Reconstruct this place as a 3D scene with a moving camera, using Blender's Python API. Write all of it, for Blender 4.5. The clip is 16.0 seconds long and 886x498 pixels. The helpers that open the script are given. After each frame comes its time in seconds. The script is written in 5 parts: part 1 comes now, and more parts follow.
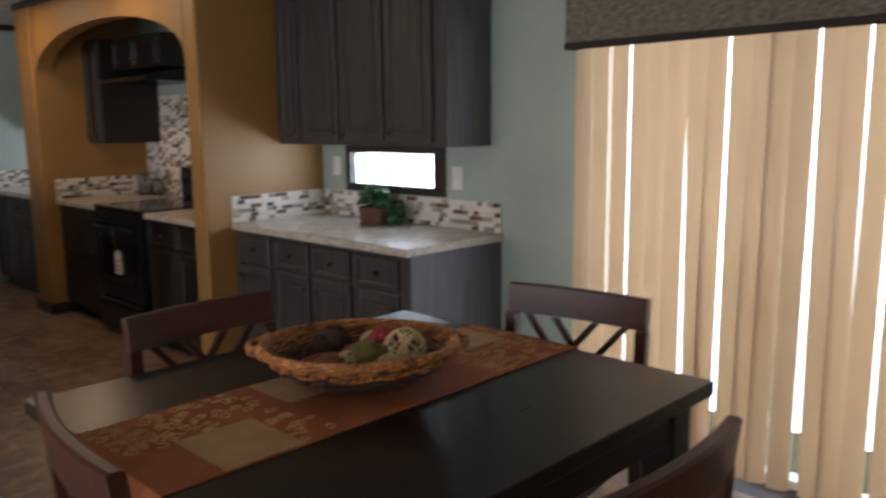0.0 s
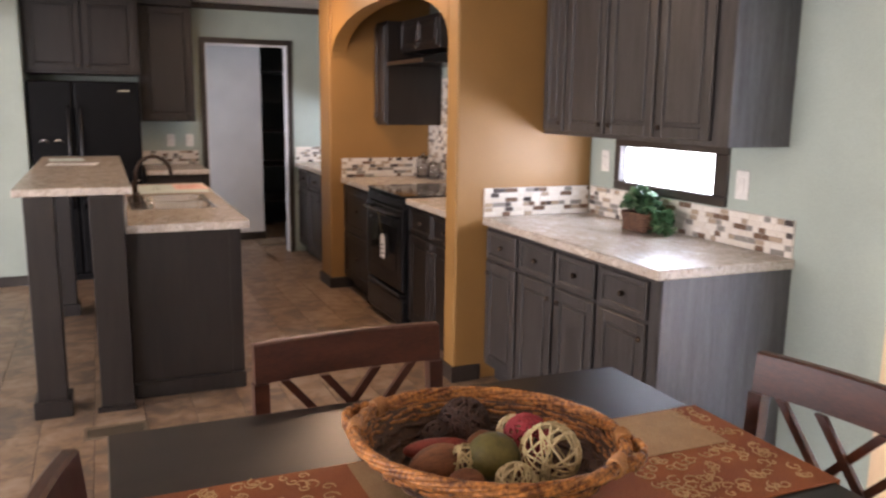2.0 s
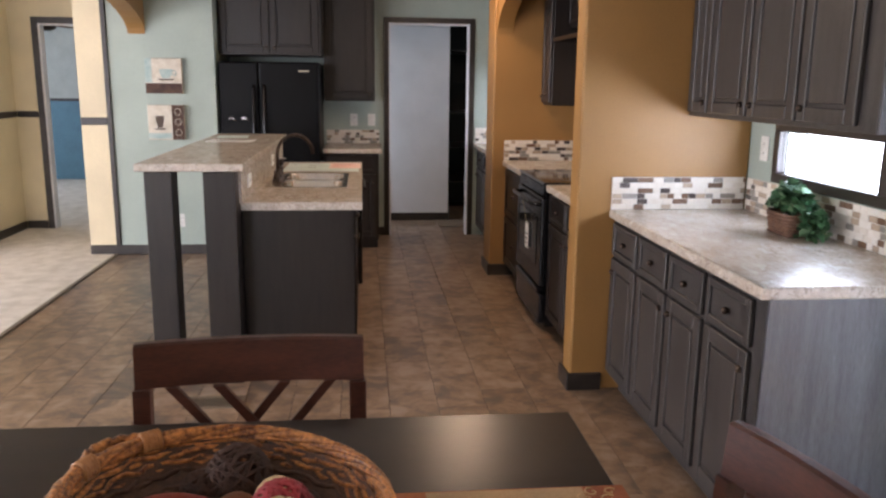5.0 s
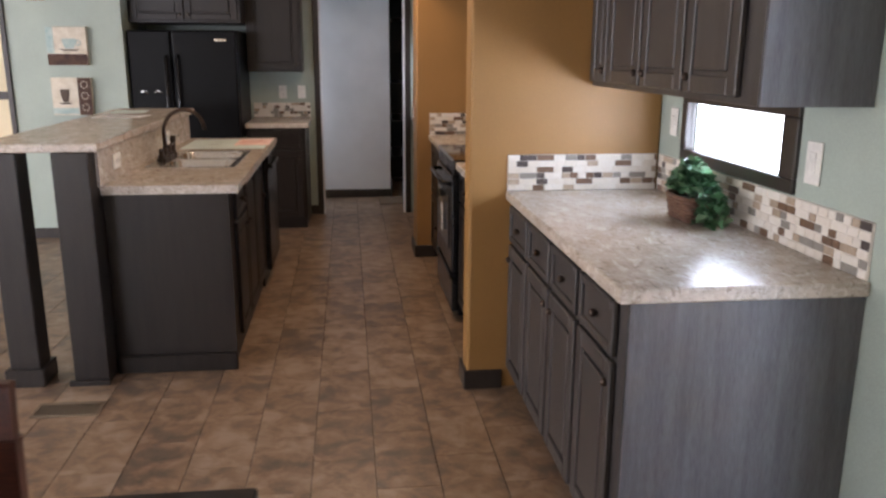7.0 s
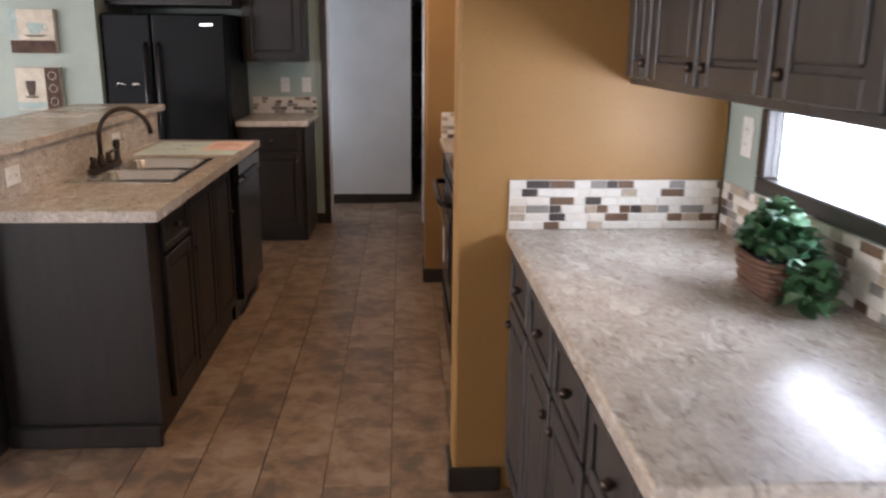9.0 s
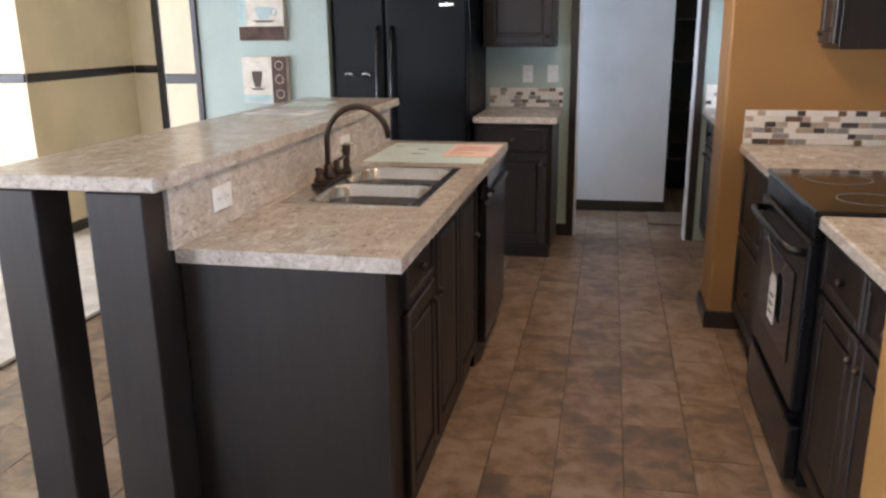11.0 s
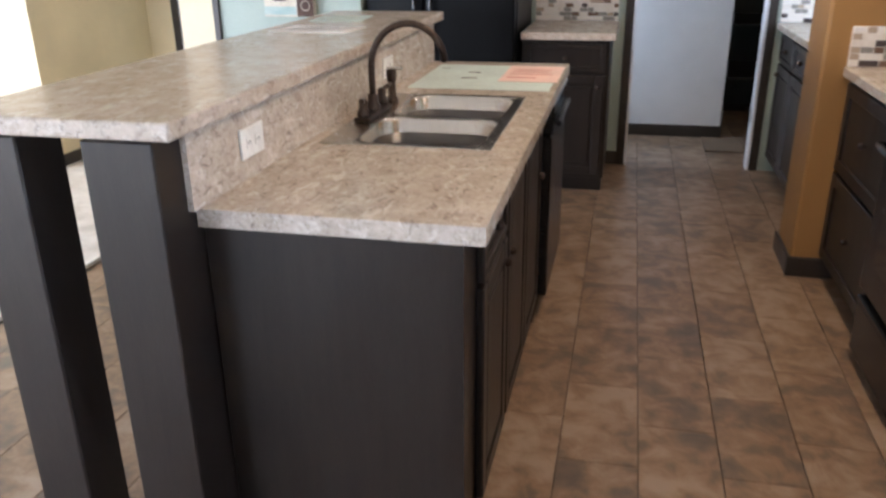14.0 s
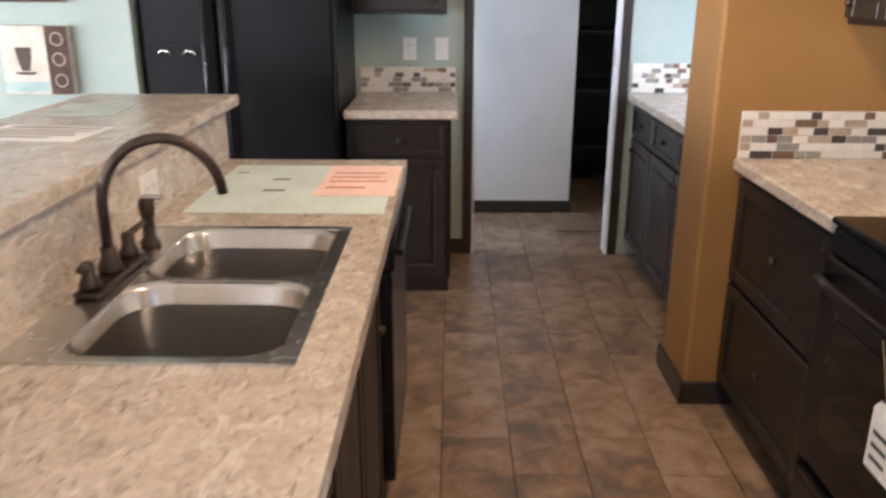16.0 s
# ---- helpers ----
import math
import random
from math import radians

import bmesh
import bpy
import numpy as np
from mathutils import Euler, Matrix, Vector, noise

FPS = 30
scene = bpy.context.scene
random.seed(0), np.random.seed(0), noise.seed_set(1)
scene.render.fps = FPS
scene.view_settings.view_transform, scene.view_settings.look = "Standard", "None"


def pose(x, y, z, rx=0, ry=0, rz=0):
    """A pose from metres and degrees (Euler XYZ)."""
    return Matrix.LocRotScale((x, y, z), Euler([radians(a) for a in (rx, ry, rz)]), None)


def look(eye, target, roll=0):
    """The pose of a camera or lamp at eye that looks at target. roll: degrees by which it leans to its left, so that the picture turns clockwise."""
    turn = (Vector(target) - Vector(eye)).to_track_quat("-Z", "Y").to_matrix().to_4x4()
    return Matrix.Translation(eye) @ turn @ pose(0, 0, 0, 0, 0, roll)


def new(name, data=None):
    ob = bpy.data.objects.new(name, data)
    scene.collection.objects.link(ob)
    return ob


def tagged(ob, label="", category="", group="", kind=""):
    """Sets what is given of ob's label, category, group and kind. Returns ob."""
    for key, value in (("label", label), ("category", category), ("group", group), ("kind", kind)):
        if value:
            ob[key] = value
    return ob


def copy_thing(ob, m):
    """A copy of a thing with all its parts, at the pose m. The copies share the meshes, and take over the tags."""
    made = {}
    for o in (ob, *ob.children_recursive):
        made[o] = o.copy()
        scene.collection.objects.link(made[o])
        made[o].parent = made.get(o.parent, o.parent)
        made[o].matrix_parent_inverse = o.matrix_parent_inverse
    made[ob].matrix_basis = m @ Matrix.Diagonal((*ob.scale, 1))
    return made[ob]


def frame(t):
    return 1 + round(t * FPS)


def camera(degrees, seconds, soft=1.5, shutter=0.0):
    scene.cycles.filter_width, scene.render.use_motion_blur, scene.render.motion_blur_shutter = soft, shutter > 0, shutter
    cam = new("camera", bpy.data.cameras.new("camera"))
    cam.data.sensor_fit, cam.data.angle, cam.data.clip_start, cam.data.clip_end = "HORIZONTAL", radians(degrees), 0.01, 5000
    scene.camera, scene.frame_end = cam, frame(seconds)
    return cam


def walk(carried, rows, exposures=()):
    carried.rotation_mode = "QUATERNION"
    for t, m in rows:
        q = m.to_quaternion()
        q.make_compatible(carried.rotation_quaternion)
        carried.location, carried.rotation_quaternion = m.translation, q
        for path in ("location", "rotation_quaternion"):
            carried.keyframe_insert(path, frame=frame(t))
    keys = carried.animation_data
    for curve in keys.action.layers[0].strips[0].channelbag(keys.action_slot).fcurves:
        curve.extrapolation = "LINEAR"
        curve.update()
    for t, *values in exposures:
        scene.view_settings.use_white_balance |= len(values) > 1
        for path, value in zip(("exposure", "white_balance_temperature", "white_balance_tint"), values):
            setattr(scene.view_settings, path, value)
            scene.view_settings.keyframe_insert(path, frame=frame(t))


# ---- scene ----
cam = camera(58.3, 16.0, soft=2.4, shutter=0.4)
PATH = [
    (0, (0.771, 0.467, 1.483), (2.182, 1.849, 1.167), -0.6),
    (0.5, (0.836, 0.524, 1.492), (2.046, 2.073, 1.123), -1.8),
    (1, (0.957, 0.69, 1.507), (2.115, 2.291, 1.198), -0.6),
    (1.5, (1.113, 0.768, 1.502), (2.13, 2.46, 1.183), -0.9),
    (2, (1.312, 0.731, 1.514), (2.09, 2.538, 1.155), 0.8),
    (2.5, (1.471, 0.742, 1.514), (1.997, 2.624, 1.092), 1.5),
    (3, (1.646, 0.86, 1.511), (1.899, 2.8, 1.095), 1.2),
    (3.5, (1.782, 0.889, 1.509), (1.967, 2.832, 1.07), 0.5),
    (6, (2.191, 0.882, 1.497), (2.419, 2.829, 1.104), 0.9),
    (6.5, (2.331, 1.071, 1.513), (2.583, 3.014, 1.115), 0.7),
    (7, (2.52, 1.216, 1.492), (2.749, 3.144, 1.013), 0.3),
    (7.5, (2.759, 1.373, 1.492), (2.864, 3.301, 0.973), 2.0),
    (8, (2.874, 1.596, 1.485), (2.991, 3.536, 1.01), 1.1),
    (8.5, (2.892, 1.859, 1.482), (3.041, 3.792, 0.991), 0.5),
    (11, (2.488, 3.105, 1.439), (2.095, 4.992, 0.907), -0.6),
    (11.5, (2.423, 3.164, 1.428), (1.993, 5.005, 0.776), -1.0),
    (12, (2.408, 3.194, 1.401), (1.963, 4.967, 0.589), -0.1),
    (12.5, (2.393, 3.216, 1.385), (2.024, 4.978, 0.514), 1.3),
    (13, (2.359, 3.239, 1.397), (1.993, 5.011, 0.544), 0.8),
    (13.5, (2.301, 3.309, 1.393), (1.952, 5.11, 0.597), -1.0),
    (14, (2.247, 3.506, 1.419), (1.829, 5.318, 0.685), -0.7),
    (14.5, (2.189, 3.724, 1.439), (1.676, 5.536, 0.765), -0.0),
    (15, (2.09, 3.995, 1.435), (1.728, 5.858, 0.805), -0.9),
    (15.5, (2.133, 4.191, 1.438), (1.938, 6.068, 0.774), -1.7),
    (16, (2.157, 4.385, 1.449), (2.137, 6.285, 0.824), 0.2),
]
EXPOSURE = [(0, -1.45, 6400, 16), (0.5, -1.25, 6400, 16), (1.5, -0.65, 6600, 21), (2.0, -0.05, 6700, 25), (2.5, 0.05, 6600, 25), (3.5, -0.05, 6300, 22), (6, -0.25, 6300, 21),
            (8.5, -0.4, 6400, 21), (11, 0.1, 5700, 15), (12, 0.05, 5450, 14), (12.5, 0.25, 5400, 14), (13.5, 0.4, 5500, 14), (14.5, 0.15, 5600, 14), (15.5, 0.4, 5800, 16), (16, 0.5, 5900, 16)]
walk(cam, [(t, look(eye, target, roll)) for t, eye, target, roll in PATH], EXPOSURE)

# ---- world and light ----
world = bpy.data.worlds.new("world")
scene.world = world
world.use_nodes = True
_wn = world.node_tree.nodes
_sky = _wn.new("ShaderNodeTexSky")
_sky.sky_type = "NISHITA"
_sky.sun_disc = False
_sky.sun_elevation = radians(50)
_sky.sun_rotation = radians(250)
world.node_tree.links.new(_sky.outputs[0], _wn["Background"].inputs[0])
_wn["Background"].inputs[1].default_value = 0.12


def area(name, eye, target, sx, sy, watts, colour, spread=180):
    d = bpy.data.lights.new(name, "AREA")
    d.shape, d.size, d.size_y, d.energy, d.color = "RECTANGLE", sx, sy, watts, colour
    d.spread = radians(spread)
    ob = new(name, d)
    ob.matrix_world = look(eye, target)
    return ob


EAST_GLASS = 3.883
DAY = (0.80, 0.90, 1.0)
WARM = (1.0, 0.72, 0.45)
sun = new("sun", bpy.data.lights.new("sun", "SUN"))
sun.data.energy, sun.data.angle, sun.data.color = 3.0, radians(0.5), (1.0, 0.95, 0.86)
sun.matrix_world = look((0, 0, 0), (0.55, 0.62, -0.75))
area("daylight_slider", (4.25, 1.7, 1.1), (0, 1.7, 1.0), 1.9, 2.0, 185, (0.70, 0.84, 1.0))
area("daylight_hutch_window", (EAST_GLASS + 0.022, 3.905, 1.205), (0, 3.905, 1.17), 0.74, 0.19, 13, (0.74, 0.87, 1.0))
area("daylight_small_window", (EAST_GLASS + 0.022, 8.02, 1.205), (0, 8.02, 1.17), 0.70, 0.19, 10, (0.74, 0.87, 1.0))
area("daylight_living_west", (-4.9, 2.9, 1.35), (0, 3.6, 0.6), 6.8, 1.45, 480, (0.95, 0.97, 1.0))
area("daylight_living_south", (-2.4, -2.15, 1.35), (-1.9, 8, 0.6), 3.1, 1.45, 75, (0.90, 0.95, 1.0), 100)
area("daylight_utility", (1.35, 9.2, 1.3), (3.5, 9.25, 1.2), 0.5, 1.2, 12, DAY)
area("daylight_bedroom", (-3.9, 11.3, 1.4), (0, 11.5, 1.0), 1.6, 1.3, 60, DAY)

# ---- materials ----


def mat(name, c1, c2, rough=0.5, scale=6.0, fine=60.0, bump=0.1, metal=0.0, stretch=(1, 1, 1), spec=0.5, coat=0.0, rvar=0.12, detail=6.0):
    """Two-scale mottled surface between two colours, in world metres."""
    m = bpy.data.materials.new(name)
    m.use_nodes = True
    nt = m.node_tree
    n, li = nt.nodes, nt.links
    b = n["Principled BSDF"]
    geo = n.new("ShaderNodeTexCoord")
    mp = n.new("ShaderNodeMapping")
    mp.inputs["Scale"].default_value = stretch
    li.new(geo.outputs["Object"], mp.inputs[0])
    a = n.new("ShaderNodeTexNoise")
    a.inputs["Scale"].default_value, a.inputs["Detail"].default_value = scale, detail
    f = n.new("ShaderNodeTexNoise")
    f.inputs["Scale"].default_value, f.inputs["Detail"].default_value = fine, 4.0
    li.new(mp.outputs[0], a.inputs[0])
    li.new(mp.outputs[0], f.inputs[0])
    ad = n.new("ShaderNodeMath")
    ad.operation = "MULTIPLY_ADD"
    ad.inputs[1].default_value = 0.45
    li.new(f.outputs[0], ad.inputs[0])
    sc = n.new("ShaderNodeMath")
    sc.operation = "MULTIPLY"
    sc.inputs[1].default_value = 0.55
    li.new(a.outputs[0], sc.inputs[0])
    li.new(sc.outputs[0], ad.inputs[2])
    r = n.new("ShaderNodeValToRGB")
    r.color_ramp.elements[0].position, r.color_ramp.elements[1].position = 0.38, 0.62
    r.color_ramp.elements[0].color, r.color_ramp.elements[1].color = (*c1, 1), (*c2, 1)
    li.new(ad.outputs[0], r.inputs[0])
    li.new(r.outputs[0], b.inputs["Base Color"])
    rr = n.new("ShaderNodeMapRange")
    rr.inputs["To Min"].default_value, rr.inputs["To Max"].default_value = max(0.03, rough - rvar), min(1, rough + rvar)
    li.new(a.outputs[0], rr.inputs[0])
    li.new(rr.outputs[0], b.inputs["Roughness"])
    b.inputs["Metallic"].default_value = metal
    b.inputs["Specular IOR Level"].default_value = spec
    b.inputs["Coat Weight"].default_value = coat
    if bump:
        bu = n.new("ShaderNodeBump")
        bu.inputs["Strength"].default_value, bu.inputs["Distance"].default_value = bump, 0.004
        li.new(f.outputs[0], bu.inputs["Height"])
        li.new(bu.outputs[0], b.inputs["Normal"])
    return m


def tone(a, k):
    return tuple(x * k for x in a)


def plain(name, c, rough=0.5, metal=0.0, **kw):
    return mat(name, tone(c, 0.88), tone(c, 1.1), rough, metal=metal, **kw)


TEAL = plain("teal_paint", (0.36, 0.43, 0.38), 0.55, bump=0.12, scale=2.0, fine=220)
GOLD = plain("gold_paint", (0.31, 0.162, 0.047), 0.5, bump=0.12, scale=2.0, fine=220)
CREAM = plain("cream_paint", (0.72, 0.62, 0.42), 0.6, bump=0.12, scale=2.0, fine=220)
WHITE = plain("white_paint", (0.72, 0.72, 0.74), 0.5, bump=0.08, scale=2.0, fine=200)
GREYBLUE = plain("pale_grey_paint", (0.45, 0.48, 0.45), 0.6, bump=0.1)
BLUE = plain("blue_paint", (0.10, 0.22, 0.30), 0.6, bump=0.1)
CEIL = plain("ceiling_texture", (0.75, 0.73, 0.68), 0.8, bump=0.6, fine=90)
TRIM = mat("dark_trim", (0.020, 0.015, 0.012), (0.035, 0.027, 0.022), 0.4, 8, 90, 0.1, stretch=(1, 1, 1))
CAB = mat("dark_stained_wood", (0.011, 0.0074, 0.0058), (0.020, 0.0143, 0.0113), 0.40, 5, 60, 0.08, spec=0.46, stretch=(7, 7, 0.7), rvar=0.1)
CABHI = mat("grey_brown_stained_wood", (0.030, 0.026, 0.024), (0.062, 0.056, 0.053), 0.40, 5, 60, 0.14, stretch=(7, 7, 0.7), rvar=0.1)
# Hutch end panels: slider daylight on their -y faces painted as paler, bluer grey
LITPANEL = mat("daylit_grey_end_panel", (0.070, 0.070, 0.076), (0.125, 0.125, 0.135), 0.38, 5, 60, 0.06, stretch=(7, 7, 0.5), rvar=0.08)
ESPRESSO = mat("espresso_wood", (0.014, 0.010, 0.008), (0.022, 0.016, 0.0135), 0.29, 3, 50, 0.0, stretch=(1, 8, 1), rvar=0.03, spec=0.30)
CHAIRWOOD = mat("cherry_espresso_wood", (0.040, 0.012, 0.007), (0.085, 0.025, 0.013), 0.36, 5, 60, 0.08, stretch=(1, 6, 6), rvar=0.08)
CARPET = mat("carpet", (0.58, 0.52, 0.44), (0.80, 0.74, 0.66), 0.95, 8, 260, 0.9, spec=0.1)
STEEL = mat("brushed_steel", (0.66, 0.63, 0.58), (0.80, 0.77, 0.72), 0.25, 4, 120, 0.0, metal=1.0, stretch=(12, 12, 0.6), rvar=0.07)
BRONZE = mat("dark_bronze", (0.045, 0.032, 0.026), (0.09, 0.065, 0.05), 0.33, 10, 90, 0.05, metal=0.8)
CHROME = plain("chrome", (0.75, 0.75, 0.75), 0.15, metal=1.0, bump=0, rvar=0.04)
BLACK = plain("black_enamel", (0.009, 0.009, 0.010), 0.25, bump=0.03, rvar=0.06, spec=0.35)
BLACKTEX = plain("black_textured_enamel", (0.005, 0.005, 0.0055), 0.36, bump=0.1, fine=300, rvar=0.06, spec=0.10)
GLASSBLACK = plain("black_glass", (0.010, 0.010, 0.011), 0.08, bump=0, rvar=0.03)
PLASTIC = plain("white_plastic", (0.72, 0.72, 0.68), 0.4, bump=0)
SLOT = plain("slot_dark", (0.02, 0.02, 0.02), 0.6, bump=0)
GROUT = plain("white_grout", (0.73, 0.69, 0.62), 0.8, bump=0.3)
BEIGE = plain("beige_vent_metal", (0.16, 0.12, 0.08), 0.5, bump=0.1)
PAPER = plain("paper", (0.84, 0.83, 0.81), 0.8, bump=0.05)
GREENPAPER = plain("pale_green_paper", (0.58, 0.68, 0.64), 0.8, bump=0.05)
PINKPAPER = plain("pink_paper", (0.82, 0.60, 0.53), 0.8, bump=0.05)
INK = plain("ink", (0.06, 0.06, 0.06), 0.7, bump=0)
REDINK = plain("red_ink", (0.55, 0.16, 0.12), 0.7, bump=0)
CANVAS = mat("canvas_cream", (0.52, 0.46, 0.36), (0.74, 0.70, 0.60), 0.85, 14, 220, 0.3)
CANVASTEAL = mat("canvas_teal", (0.28, 0.42, 0.42), (0.50, 0.58, 0.54), 0.85, 20, 220, 0.3)
CANVASBROWN = mat("canvas_brown", (0.045, 0.025, 0.022), (0.12, 0.07, 0.05), 0.85, 20, 220, 0.3)
CUP = plain("painted_cup_dark", (0.09, 0.065, 0.05), 0.8, bump=0.2)
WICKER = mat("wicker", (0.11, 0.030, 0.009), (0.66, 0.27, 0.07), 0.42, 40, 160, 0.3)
# Dark strands, and the shade on the bowl's lower side put into colour
WICKERDARKSHADE = mat("dark_shaded_wicker", (0.05, 0.022, 0.012), (0.13, 0.06, 0.03), 0.55, 25, 140, 0.3)
STRAW = mat("pale_straw", (0.50, 0.38, 0.18), (0.75, 0.62, 0.36), 0.6, 25, 140, 0.2)
CANE = mat("cane_binding", (0.34, 0.14, 0.04), (0.55, 0.26, 0.09), 0.5, 25, 140, 0.3)
TWIG = mat("dark_twig", (0.03, 0.014, 0.009), (0.085, 0.038, 0.022), 0.7, 25, 140, 0.3)
REDTWIG = mat("red_twig", (0.22, 0.012, 0.018), (0.42, 0.04, 0.05), 0.6, 25, 140, 0.3)
POD = mat("dried_pod", (0.16, 0.055, 0.022), (0.32, 0.12, 0.05), 0.55, 18, 90, 0.4, stretch=(1, 5, 5))
REDPOD = mat("dried_red_pod", (0.18, 0.02, 0.015), (0.30, 0.05, 0.03), 0.5, 18, 90, 0.3)
GREENPOD = mat("dried_green_fruit", (0.075, 0.07, 0.012), (0.17, 0.13, 0.03), 0.55, 14, 90, 0.4)
LEAF = mat("leaf", (0.020, 0.070, 0.030), (0.07, 0.17, 0.075), 0.4, 18, 80, 0.15)
LEAFPALE = mat("pale_leaf", (0.07, 0.15, 0.075), (0.20, 0.30, 0.17), 0.4, 18, 80, 0.15)
POT = mat("brown_basket", (0.07, 0.032, 0.02), (0.17, 0.085, 0.05), 0.6, 25, 120, 0.5)
RUNNERBASE = mat("runner_weave", (0.27, 0.075, 0.028), (0.44, 0.145, 0.05), 0.85, 9, 300, 0.5)
RUNNERPATCH = mat("runner_tan_patch", (0.40, 0.25, 0.12), (0.54, 0.36, 0.19), 0.85, 9, 300, 0.5)
RUNNERSCROLL = mat("runner_scroll", (0.58, 0.36, 0.17), (0.70, 0.48, 0.25), 0.85, 9, 300, 0.4)
VALANCE = mat("valance_weave", (0.10, 0.085, 0.065), (0.28, 0.24, 0.18), 0.9, 30, 170, 0.8, stretch=(1, 1, 2.2))
VALTRIM = plain("valance_trim", (0.03, 0.022, 0.018), 0.8, bump=0.3)
COUNTER = mat("mottled_laminate", (0.43, 0.365, 0.295), (0.57, 0.505, 0.43), 0.24, 14, 70, 0.01, rvar=0.05)
_n, _l = COUNTER.node_tree.nodes, COUNTER.node_tree.links
_b = _n["Principled BSDF"]
_base = _b.inputs["Base Color"].links[0].from_socket
_tc = _n.new("ShaderNodeTexCoord")
_mp = _n.new("ShaderNodeMapping")
_mp.inputs["Rotation"].default_value = (0, 0, radians(35))
_mp.inputs["Scale"].default_value = (1.0, 0.45, 1.0)
_l.new(_tc.outputs["Object"], _mp.inputs[0])
for _scale, _lo, _hi, _k, _col in ((52.0, 0.54, 0.68, 0.45, (0.25, 0.20, 0.155, 1)), (30.0, 0.55, 0.68, 0.6, (0.72, 0.68, 0.62, 1)), (46.0, 0.60, 0.68, 0.55, (0.18, 0.14, 0.11, 1))):
    _nz = _n.new("ShaderNodeTexNoise")
    _nz.inputs["Scale"].default_value, _nz.inputs["Detail"].default_value, _nz.inputs["Distortion"].default_value = _scale, 4.0, 1.2
    _l.new(_mp.outputs[0], _nz.inputs[0])
    _mr = _n.new("ShaderNodeMapRange")
    _mr.inputs["From Min"].default_value, _mr.inputs["From Max"].default_value, _mr.inputs["To Max"].default_value = _lo, _hi, _k
    _l.new(_nz.outputs[0], _mr.inputs[0])
    _mix = _n.new("ShaderNodeMix")
    _mix.data_type = "RGBA"
    _mix.inputs[7].default_value = _col
    _l.new(_mr.outputs[0], _mix.inputs[0])
    _l.new(_base, _mix.inputs[6])
    _base = _mix.outputs[2]
_l.new(_base, _b.inputs["Base Color"])
MATRUG = plain("brown_mat", (0.20, 0.14, 0.09), 0.9, bump=0.5, fine=200)
FANWOOD = plain("fan_blade_brown", (0.12, 0.07, 0.045), 0.5)

# Translucent vertical blind vinyl
BLIND = bpy.data.materials.new("blind_vinyl")
BLIND.use_nodes = True
_n, _l = BLIND.node_tree.nodes, BLIND.node_tree.links
_b = _n["Principled BSDF"]
_b.inputs["Base Color"].default_value = (0.58, 0.48, 0.36, 1)
_b.inputs["Roughness"].default_value = 0.55
_tr = _n.new("ShaderNodeBsdfTranslucent")
_tr.inputs[0].default_value = (0.84, 0.67, 0.48, 1)
_mx = _n.new("ShaderNodeMixShader")
_mx.inputs[0].default_value = 0.38
_nz = _n.new("ShaderNodeTexNoise")
_nz.inputs["Scale"].default_value = 180
_bp = _n.new("ShaderNodeBump")
_bp.inputs["Strength"].default_value = 0.15
_l.new(_nz.outputs[0], _bp.inputs["Height"])
_l.new(_bp.outputs[0], _b.inputs["Normal"])
_l.new(_b.outputs[0], _mx.inputs[1])
_l.new(_tr.outputs[0], _mx.inputs[2])
_l.new(_mx.outputs[0], _n["Material Output"].inputs[0])

GLASS = bpy.data.materials.new("window_glass")
GLASS.use_nodes = True
_b = GLASS.node_tree.nodes["Principled BSDF"]
_b.inputs["Transmission Weight"].default_value = 1.0
_b.inputs["Roughness"].default_value = 0.02
_b.inputs["IOR"].default_value = 1.1

JARGLASS = bpy.data.materials.new("clear_jar_glass")
JARGLASS.use_nodes = True
_b = JARGLASS.node_tree.nodes["Principled BSDF"]
_b.inputs["Transmission Weight"].default_value = 1.0
_b.inputs["Roughness"].default_value = 0.03
_b.inputs["IOR"].default_value = 1.45


def glow(name, c, k):
    m = bpy.data.materials.new(name)
    m.use_nodes = True
    b = m.node_tree.nodes["Principled BSDF"]
    b.inputs["Base Color"].default_value = (*c, 1)
    b.inputs["Emission Color"].default_value = (*c, 1)
    b.inputs["Emission Strength"].default_value = k
    return m


OUTSIDE = glow("bright_overcast_distance", (0.93, 0.97, 1.0), 6.0)
LAMPGLOW = glow("lamp_diffuser", (1.0, 0.70, 0.42), 9.0)


